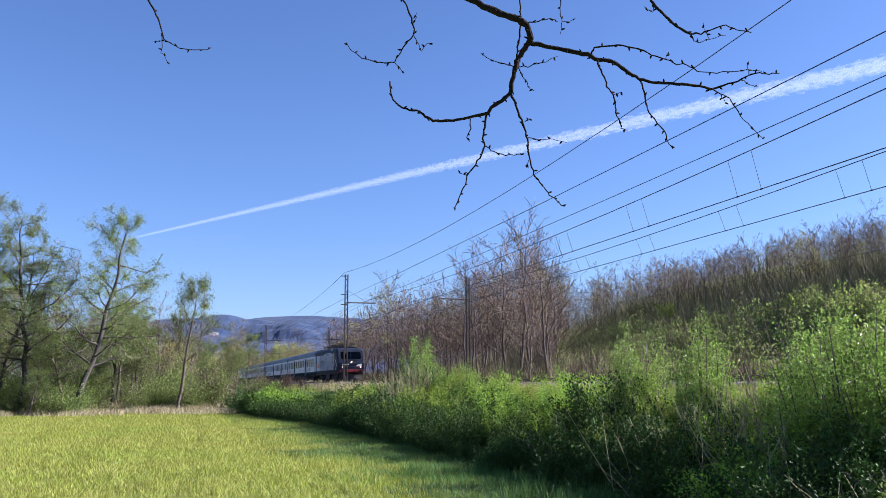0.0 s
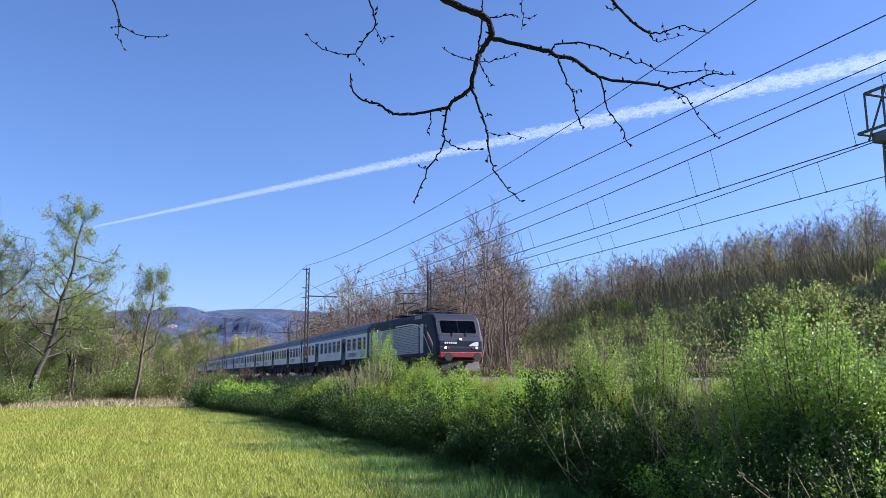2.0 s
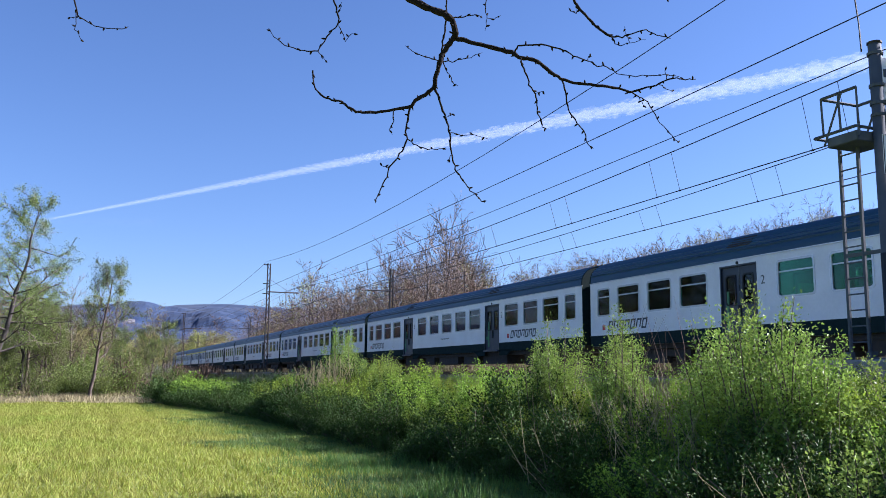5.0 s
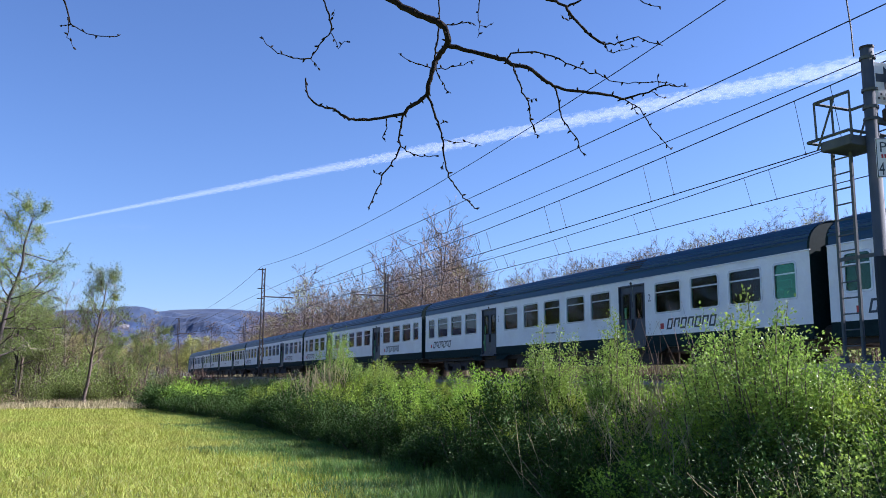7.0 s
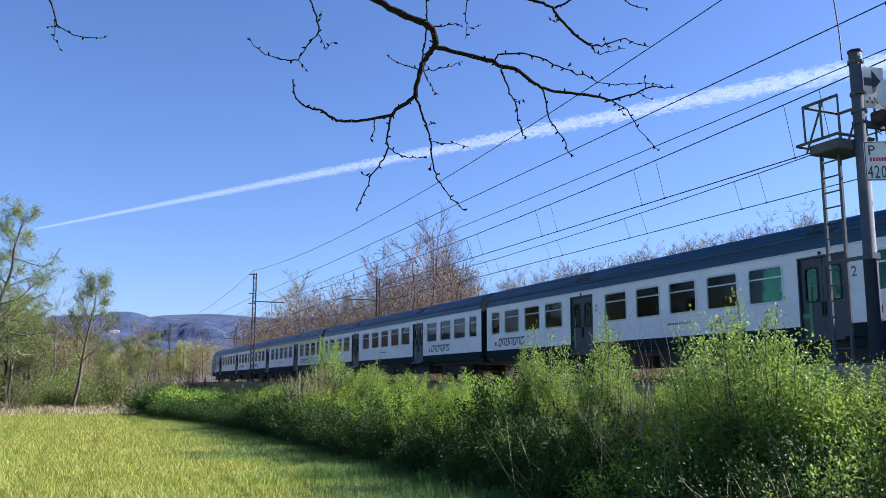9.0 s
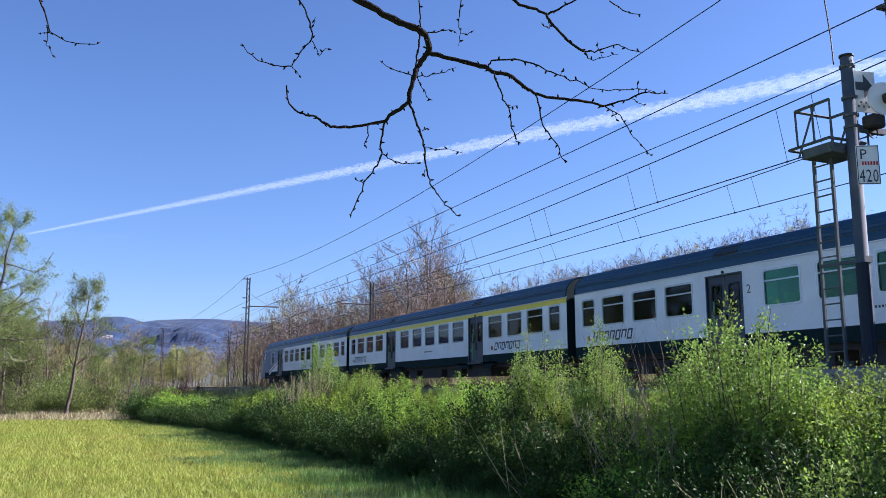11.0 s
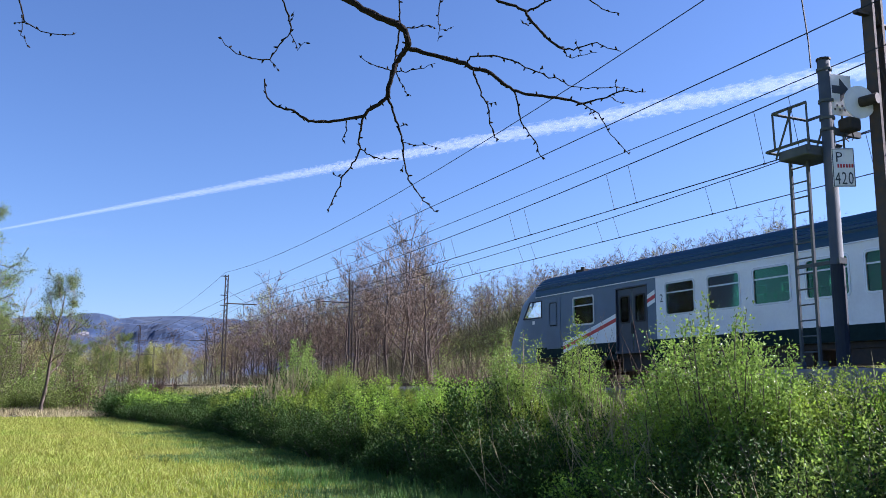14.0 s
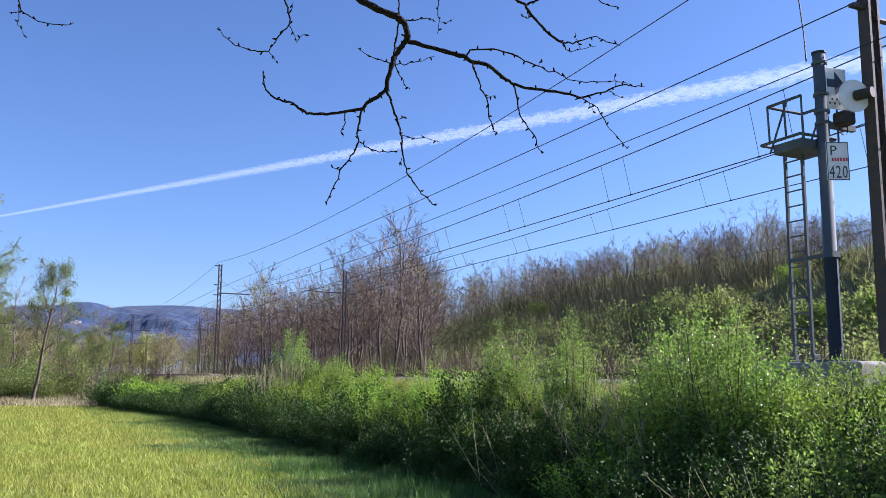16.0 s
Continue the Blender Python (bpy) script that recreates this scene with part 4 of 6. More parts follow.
def make_loco():
    t = thing("electric_locomotive", "slate grey electric locomotive with pale ribbed side panel and red front", "locomotive")
    L = LOCO - 0.3
    bm = shell([(0.30, 1.15), (0.12, 1.5), (0.10, 1.95), (0.32, 2.25), (0.85, 3.30), (1.20, 3.55), (1.7, 3.62), (L, 3.62), (L, 1.15)], 1.46, 0.2)
    edges = [e for e in bm.edges if abs(e.verts[0].co.x) > 1.4 and abs(e.verts[1].co.x) > 1.4 and e.verts[0].co.x * e.verts[1].co.x > 0 and min(v.co.z for v in e.verts) > 1.2 and max(v.co.y for v in e.verts) < L + 1 and min(v.co.y for v in e.verts) < L - 0.01]
    bmesh.ops.bevel(bm, geom=edges, offset=0.20, segments=4, affect="EDGES", profile=0.5)
    part("body", bm, M_CAB, t, "slate grey body shell")
    rb = [(-1.25, 3.60), (-1.0, 3.76), (-0.6, 3.84), (0.6, 3.84), (1.0, 3.76), (1.25, 3.60)]
    roof = extrude_y(rb, 2.9, L - 0.3)
    for y in (2.9, L - 0.3):
        fan(roof, [(x, y, z) for x, z in rb])
    part("roof_box", roof, M_CAB, t, "raised roof equipment cover")
    # corrugated side panels
    for s in (-1, 1):
        b = Build()
        n = 17
        z0, z1, ya, yb = 1.30, 3.05, 3.45, 11.65
        v = []
        for k in range(n * 2 + 1):
            z = z0 + (z1 - z0) * (k + (0.62 if k % 2 else 0)) / (2 * n)
            x = s * (1.46 + (0.030 if k % 2 else 0.006))
            v += [(x, ya, z), (x, yb, z)]
        b.add(v, [(2 * k, 2 * k + 1, 2 * k + 3, 2 * k + 2) for k in range(2 * n)])
        part("ribbed_panel", b, M_PANEL, t, "pale grey ribbed side panel")
        # dark strips added in the valleys to draw the shade between ribs
        gr = Build()
        for k in range(n + 1):
            z = z0 + (z1 - z0) * k / n
            gr.box((min(s * 1.466, s * 1.478), ya + 0.02, z - 0.011), (max(s * 1.466, s * 1.478), yb - 0.02, z + 0.011))
        part("panel_groove", gr, M_CAB, t, "dark strips as shade between the ribs")["kind"] = "stuff"
        # white arc over the panel, falling to the cab
        arc = Build()
        ys = np.linspace(1.0, 8.2, 40)
        top = 3.10 - 1.75 * np.clip((3.4 - ys) / 2.4, 0, 1) ** 1.25 - 0.35 * np.clip((5.6 - ys) / 2.2, 0, 1) ** 2 * 0.4
        v = [(s * 1.504, y, z + e) for y, z in zip(ys, top) for e in (0.0, 0.07)]
        arc.add(v, [(2 * k, 2 * k + 2, 2 * k + 3, 2 * k + 1) for k in range(39)])
        part("white_stripe", arc, M_WHITE, t, "curved white stripe")
        red = Build()
        ys = np.linspace(0.75, 2.2, 20)
        zz = 1.45 + 1.05 * ((ys - 0.75) / 1.45) ** 0.8
        v = [(s * 1.466, y, z + e) for y, z in zip(ys, zz) for e in (-0.02, 0.16)] + [(s * 1.464, y, z + e) for y, z in zip(ys, zz) for e in (0.16, 0.30)]
        red.add(v[:40], [(2 * k, 2 * k + 2, 2 * k + 3, 2 * k + 1) for k in range(19)], 0)
        red.add(v[40:], [(2 * k, 2 * k + 2, 2 * k + 3, 2 * k + 1) for k in range(19)], 1)
        part("red_stripe", red, [M_RED, M_WHITE], t, "red and white cab stripe")
        door = part("cab_door", bevelled((s * 1.46 - 0.02, 2.55, 1.30), (s * 1.46 + 0.02, 3.10, 3.05), 0.01), M_PANEL, t, "pale grey cab door")
        for yy in (2.48, 3.17):
            part("handrail", Build().tube([(s * 1.53, yy, 1.3), (s * 1.53, yy, 2.7)], 0.018, 6), M_ALU, t)
        win = part("cab_window", ring(rounded(1.82, 2.32, 2.25, 3.02, 0.1), rounded(1.86, 2.28, 2.29, 2.98, 0.08), s * 1.478, s * 1.44), M_RUBBER, t)
        part("pane", Build().box((min(s * 1.464, s * 1.468), 1.84, 2.27), (max(s * 1.464, s * 1.468), 2.30, 3.0)), M_RUBBER if s > 0 else M_SCREEN, win)
        part("rear_door", bevelled((s * 1.46 - 0.02, 13.35, 1.30), (s * 1.46 + 0.02, 13.85, 3.1), 0.01), M_PANEL, t, "pale grey rear door")
        part("rear_door", bevelled((s * 1.46 - 0.02, 14.45, 1.30), (s * 1.46 + 0.02, 14.90, 3.1), 0.01), M_PANEL, t, "pale grey rear door")
        part("rear_panel", bevelled((s * 1.46 - 0.02, 11.75, 1.30), (s * 1.46 + 0.012, 13.25, 3.05), 0.005), M_PANEL, t, "pale grey flush panel")
        part("rear_window", Build().box((s * 1.46 - 0.025, 14.0, 2.1), (s * 1.46 + 0.025, 14.35, 2.95)), M_RUBBER, t)
        part("display", Build().box((s * 1.46 - 0.03, 12.1, 1.72), (s * 1.46 + 0.03, 12.95, 2.02)), M_BLACK, t)
        part("led_panel", Build().box((s * 1.46 - 0.034, 12.25, 1.78), (s * 1.46 + 0.034, 12.8, 1.96)), M_LED, t, "dim amber display panel")
    wordmark(t, 10.9, 2.12, 0.30, M_MARK, x=-1.502)
    part("emblem", Build().box((-1.505, 11.1, 2.1), (-1.50, 11.25, 2.25)), M_RED, t)
    wordmark(t, 4.2, 3.38, 0.2, M_PANEL, x=-1.475)
    # front: windscreen, red apron, lights
    slope = math.degrees(math.atan2(0.53, 1.05))
    face = pose(0, 0.585, 2.775, -slope)
    ws = part("windscreen", ring(rounded(-1.15, 1.15, -0.47, 0.47, 0.12), rounded(-1.10, 1.10, -0.42, 0.42, 0.1), -0.02, 0.03), M_RUBBER, t, "black-framed windscreen", at=face @ pose(0, 0, 0, 0, 0, 90))
    part("pane", Build().box((-0.012, -1.12, -0.44), (-0.008, -0.02, 0.44)).box((-0.012, 0.02, -0.44), (-0.008, 1.12, 0.44)), M_SCREEN, ws)
    part("screen_surround", ring(rounded(-1.32, 1.32, -0.60, 0.60, 0.2), rounded(-1.15, 1.15, -0.47, 0.47, 0.12), -0.012, 0.02), M_CAB, t, "dark surround of the windscreen", at=face @ pose(0, 0, 0, 0, 0, 90))
    for s in (-0.5, 0.35):
        part("wiper", Build().tube([(s, 0.26, 2.12), (s + 0.12, 0.36, 2.5)], 0.018, 5), M_RUBBER, t)
    part("apron", bevelled((-1.35, 0.02, 1.18), (1.35, 0.4, 1.62), 0.05, 2), M_CAB, t, "dark lower front")
    part("bumper_beam", bevelled((-1.3, -0.03, 1.0), (1.3, 0.45, 1.30), 0.03), M_DULLRED, t, "dull red buffer beam")
    part("snowplough", Build().add([(-1.2, 0.0, 0.25), (0, -0.25, 0.25), (1.2, 0.0, 0.25), (-1.2, 0.25, 0.8), (0, 0.05, 0.8), (1.2, 0.25, 0.8)], [(0, 1, 4, 3), (1, 2, 5, 4)]).box((-1.1, 0.2, 0.3), (1.1, 0.3, 0.8)), M_BLACK, t, "sooty black snowplough")
    for s in (-0.88, 0.88):
        part("buffer", Build().tube([(s, -0.28, 1.03), (s, 0.1, 1.03)], 0.11, 12).tube([(s, -0.32, 1.03), (s, -0.26, 1.03)], 0.24, 16), M_BLACK, t)
        part("headlight", Build().tube([(s * 1.1, 0.0, 1.55), (s * 1.1, 0.06, 1.55)], 0.06, 12), M_HEADLIGHT, t, "lit yellowish headlight")
        part("tail_light", Build().tube([(s * 0.85, 0.0, 1.55), (s * 0.85, 0.06, 1.55)], 0.06, 10), M_RED, t)
    part("headlight", Build().tube([(0, 0.07, 2.05), (0, 0.16, 2.05)], 0.06, 12), M_HEADLIGHT, t, "lit central headlight")
    part("front_panel", Build().add([(0.45, 0.085, 1.66), (1.1, 0.085, 1.66), (1.1, 0.085, 1.92), (0.75, 0.085, 1.85)], [(0, 1, 2, 3)]), M_WHITE, t, "pale diagonal front panel")
    bars(t, "number_bars", M_SIGN, [(-1.0 + 0.13 * k, 1.78, 0.09, 0.11) for k in range(6)], pose(0, 0.095, 0))
    # roof gear and two pantographs, the trailing one raised
    gear = Build().box((-1.0, 4.8, 3.95), (-0.2, 6.8, 4.07)).box((-0.9, 8.2, 3.93), (0.9, 10.3, 4.0))
    for k in range(9):
        gear.tube([(-0.85, 3.4 + k * 1.1, 3.9), (-0.85, 3.4 + k * 1.1, 4.12)], 0.05, 6)
    gear.tube([(-0.85, 3.3, 4.13), (-0.85, 12.4, 4.13)], 0.02, 5)
    part("roof_gear", gear, M_BLACK, t, "dark roof cables and insulators")
    for y, up in ((3.2, 0.0), (10.0, 1.0)):
        p = thing_part("pantograph", t)
        base = Build().box((-0.8, y - 0.9, 3.98), (0.8, y - 0.82, 4.04)).box((-0.8, y + 0.82, 3.98), (0.8, y + 0.9, 4.04)).box((-0.8, y - 0.9, 3.98), (-0.72, y + 0.9, 4.04)).box((0.72, y - 0.9, 3.98), (0.8, y + 0.9, 4.04))
        part("base_frame", base, M_BLACK, p)
        elbow, head = (4.5, 4.92) if up else (4.10, 4.22)
        ey, hy = y + 1.15, y - 0.15
        part("lower_arm", Build().tube([(0, y - 0.6, 4.02), (0, ey, elbow)], 0.045, 6).tube([(0.25, y - 0.5, 4.02), (0.1, ey, elbow)], 0.02, 5), M_BLACK, p)
        part("upper_arm", Build().tube([(-0.05, ey, elbow), (-0.45, hy, head - 0.08)], 0.025, 6).tube([(0.05, ey, elbow), (0.45, hy, head - 0.08)], 0.025, 6), M_BLACK, p)
        for q in (-0.22, 0.22):
            part("contact_strip", Build().tube([(-0.85, hy + q, head - 0.16), (-0.62, hy + q, head), (0.62, hy + q, head), (0.85, hy + q, head - 0.16)], 0.028, 6), M_BLACK, p)
        part("head_frame", Build().tube([(-0.5, hy - 0.22, head - 0.02), (-0.5, hy + 0.22, head - 0.02)], 0.02, 5).tube([(0.5, hy - 0.22, head - 0.02), (0.5, hy + 0.22, head - 0.02)], 0.02, 5), M_BLACK, p)
    ub = Build().box((-1.3, 0.5, 0.85), (1.3, L, 1.16)).box((-1.2, 6.3, 0.35), (1.2, 9.0, 0.9))
    part("underframe", ub, M_BLACK, t, "black underframe")
    wheels = put_bogie(t, 3.4) + put_bogie(t, L - 3.2)
    return t, wheels


def make_cab_car():
    """The driving trailer at the rear: its cab faces backwards."""
    t = thing("driving_trailer", "white driving coach with blue-grey sloping cab and red stripe", "railway coach", "coaches of the train")
    wins = [w for w in SIDE_WINDOWS if w[0] < 17] + [(21.15, 1.2)]
    doors = [(7.69, 1.37), (18.55, 1.5)]
    cab = 24.2
    coach_body(t, wins, doors, cab, 0.0, False, 17.35)
    part("roof", extrude_y(roof_profile(3.13, 3.93), 0.16, cab), M_ROOF, t, "dark blue ribbed roof")
    b = Build()
    end_wall(b, 0.12)
    part("end_wall", b, M_SKIRT, t)
    part("roof_edge", extrude_y([(x * 1.004, z + 0.012) for x, z in roof_profile(3.13, 3.93, False)], 0.10, 0.18), M_SKIRT, t)
    # nose: rings that shrink and slope back
    secs = []
    for y_low, y_top, wdt, top in ((cab, cab, 1.0, 3.93), (cab + 0.4, cab + 0.1, 1.0, 3.88), (cab + 1.0, cab + 0.25, 0.985, 3.75), (cab + 1.8, cab + 0.75, 0.95, 3.45), (cab + 2.15, cab + 0.95, 0.88, 3.2)):
        prof = [(-HALF, 0.75), (-HALF, 1.6), (-HALF, 2.3), (-HALF, 3.0)] + roof_profile(3.13, 3.93, False, 20) + [(HALF, 3.0), (HALF, 2.3), (HALF, 1.6), (HALF, 0.75)]
        ringp = []
        for x, z in prof:
            q = (z - 0.75) / (3.93 - 0.75)
            zz = 0.75 + q * (top - 0.75)
            k = max(0.0, (z - 1.9) / 2.03)
            ringp.append((x * wdt, y_low + (y_top - y_low) * k, zz))
        secs.append(ringp)
    n = len(secs[0])
    nb = Build().add([p for r in secs for p in r], [(i * n + k, i * n + k + 1, (i + 1) * n + k + 1, (i + 1) * n + k) for i in range(len(secs) - 1) for k in range(n - 1)])
    fan(nb, secs[-1])
    part("cab_nose", nb, M_CABBLUE, t, "blue-grey sloping cab nose", smooth=True)
    for s in (-1, 1):
        x = s * (HALF + 0.004)
        win = Build().add([(x, cab - 0.35, 3.40 - 0.45), (x, cab - 0.35, 2.40), (x * 0.995, cab + 0.85, 2.40), (x * 0.995, cab + 0.40, 2.95)], [(0, 1, 2, 3)])
        part("cab_side_window", win, M_SCREEN, t, "dark slanted cab side window")
        fr = Build()
        loop = [(x, cab - 0.38, 2.97), (x, cab - 0.38, 2.37), (x, cab + 0.90, 2.37), (x, cab + 0.42, 2.97)]
        for p, q in zip(loop, loop[1:] + loop[:1]):
            fr.tube([p, q], 0.022, 5)
        part("window_seal", fr, M_RUBBER, t)
        part("crew_door", bevelled((s * HALF - 0.02, 22.55, 1.2), (s * HALF + 0.012, 23.45, 3.0), 0.008), M_CABBLUE, t, "blue-grey crew door")
        part("crew_door_window", ring(rounded(22.75, 23.25, 2.0, 2.85, 0.08), rounded(22.79, 23.21, 2.04, 2.81, 0.06), s * (HALF + 0.02), s * (HALF - 0.02)), M_RUBBER, t)
        part("pane", Build().box((min(s * (HALF + .008), s * (HALF + .014)), 22.77, 2.02), (max(s * (HALF + .008), s * (HALF + .014)), 23.23, 2.83)), M_SCREEN, t)
        for e0, e1, m in ((0.0, 0.22, M_WHITE), (0.22, 0.42, M_RED), (0.42, 0.62, M_WHITE)):
            st = Build()
            ys = np.linspace(17.4, 22.4, 14)
            zz = 2.75 - 1.35 * ((ys - 17.4) / 5.0) ** 0.9
            v = [(s * (HALF + 0.003), y, z - e) for y, z in zip(ys, zz) for e in (e0 * 0.6, e1 * 0.6)]
            keep = [k for k in range(13) if not (19.3 > ys[k] > 17.7) and not (20.4 < ys[k] < 21.6 and zz[k] > 2.0)]
            st.add(v, [(2 * k, 2 * k + 2, 2 * k + 3, 2 * k + 1) for k in keep])
            part("stripe", st, m, t)
        wp = Build().add([(s * (HALF + 0.002), 19.35, 1.28), (s * (HALF + 0.002), 22.5, 1.28), (s * (HALF + 0.002), 21.9, 1.45), (s * (HALF + 0.002), 20.4, 1.80), (s * (HALF + 0.002), 19.35, 2.10)], [(0, 1, 2), (0, 2, 3), (0, 3, 4)])
        part("white_panel", wp, M_WHITE, t)
        part("plate", Build().box((min(x, x * 1.003), 24.3, 2.15), (max(x, x * 1.003), 24.45, 2.27)), M_SIGN, t)
    gw = Build()
    for k in range(4):
        gw.box((-0.75, -0.20 + k * 0.09, 1.0), (0.75, -0.14 + k * 0.09, 3.35))
    part("gangway", gw, M_RUBBER, t, "black folded gangway bellows")
    part("horn", Build().box((-0.5, 22.4, 3.9), (-0.2, 22.9, 4.05)).tube([(-0.35, 22.65, 4.0), (-0.35, 22.65, 4.15)], 0.08, 8), M_BLACK, t)
    ub = Build().box((-1.25, 0.3, 0.75), (1.25, 25.6, 1.0))
    for y0, y1 in ((6.6, 9.0), (9.6, 11.2), (11.9, 14.3), (15.0, 16.2), (17.0, 19.3)):
        ub.box((-1.2, y0, 0.38), (-0.35, y1, 0.8)).box((0.4, y0 + 0.3, 0.42), (1.2, y1, 0.8))
    part("underframe", ub, M_BLACK, t, "sooty black underframe boxes")
    wheels = put_bogie(t, 3.55) + put_bogie(t, 22.2)
    wordmark(t, 5.9, 1.42, 0.33, M_MARK)
    part("emblem", Build().box((-HALF - 0.006, 6.02, 1.45), (-HALF, 6.19, 1.62)), M_RED, t)
    lettering("2", 0.34, M_MARK, t, pose(-HALF - 0.004, 6.72, 2.35, 90, 0, -90), "class_number")
    lettering("2", 0.34, M_MARK, t, pose(-HALF - 0.004, 17.1, 2.35, 90, 0, -90), "class_number")
    return t, wheels


def all_wheels(t):
    return [o for o in t.children_recursive if o.name.startswith("wheelset")]


LOCOMOTIVE = make_loco()[0]
SECOND = make_coach(False)[0]
COACHES = [SECOND] + [copy_thing(SECOND, pose(0, 0, 0)) for _ in range(4)] + [make_coach(True)[0]]
TRAILER = make_cab_car()[0]
CARS = [(LOCOMOTIVE, 0.3)] + [(c, LOCO + PITCH * k + 0.15) for k, c in enumerate(COACHES)] + [(TRAILER, LOCO + PITCH * 6 + 0.15)]

# ---- plants ----
def unit(v):
    return v / (np.linalg.norm(v, axis=-1, keepdims=True) + 1e-9)


def shrub_meshes(seed, height, radius, shoots, per, leaf, mat, upright=0.5, bare=0.25, stem_mat=None, tuft=0.8):
    """A clump of arching shoots, each lined with leaves that point outwards; the taller shoots stand in the middle."""
    rng = np.random.default_rng(seed)
    stems, leaves = Build(), Build()
    for _ in range(shoots):
        a, q = rng.uniform(0, 2 * math.pi), math.sqrt(rng.uniform(0, 1))
        out = np.array([math.cos(a), math.sin(a), 0])
        foot = out * radius * 0.45 * q
        hh = height * (0.45 + 0.55 * rng.uniform() ** 1.4) * (1 - 0.40 * q * q)
        tip = out * radius * q * rng.uniform(0.7, 1.15) + np.array([*rng.normal(0, 0.12 * radius, 2), hh])
        midp = (foot + tip) / 2 + np.array([*(-out[:2] * 0.10 * (1 - upright)), hh * 0.12]) + rng.normal(0, 0.05, 3)
        u = np.linspace(0, 1, 6)[:, None]
        pts = (1 - u) ** 2 * foot + 2 * u * (1 - u) * midp + u * u * tip
        if per == 0:
            stems.ribbon(pts[[0, 2, 4, 5]], np.linspace(0.016, 0.005, 4), 0, a)
        elif _ % 3 == 0:
            stems.tube(pts[[0, 2, 4, 5]], np.linspace(0.012, 0.003, 4) * (0.7 + height / 4), 3, cap=False)
        n = max(4, int(per * hh / height))
        t = np.maximum(bare, rng.uniform(0, 1.0, n) ** tuft)
        base = (1 - t)[:, None] ** 2 * foot + (2 * t * (1 - t))[:, None] * midp + (t * t)[:, None] * tip
        spread = leaf * (2.6 - 1.7 * t)[:, None]
        off = rng.normal(0, 1, (n, 3)) * spread
        at = base + off
        at[:, 2] = np.maximum(at[:, 2], 0.03)
        along = unit(unit(off) * 0.8 + out * 0.35 + np.array([0, 0, 0.35]) + rng.normal(0, 0.45, (n, 3)))
        side = unit(np.cross(along, rng.normal(0, 1, (n, 3)) + np.array([0, 0, 1.2])))
        s = leaf * rng.uniform(0.6, 1.25, n)
        leaves.leaves(at, along, side, s, s * 0.62, 0)
    return stems.mesh("stem_clump", stem_mat or M_BARK), leaves.mesh("foliage", mat)


def shrub_kind(label, category, group, variants):
    """Makes first copies; gives back a function that plants one at a place, turn and size."""
    def plant(k, x, y, turn, size=1.0, sink=0.05, name="shrub", tall=1.0):
        stems, fol = variants[k % len(variants)]
        t = thing(name, label, category, group, at=pose(x, y, float(ground_z(x, y)) - sink, 0, 0, turn) @ Matrix.Diagonal((size, size, size * tall, 1)))
        part("stem_clump", stems, M_BARK, t)["kind"] = "stuff"
        if fol:
            part("foliage", fol, M_SHRUB, t)["kind"] = "stuff"
        return t
    return plant


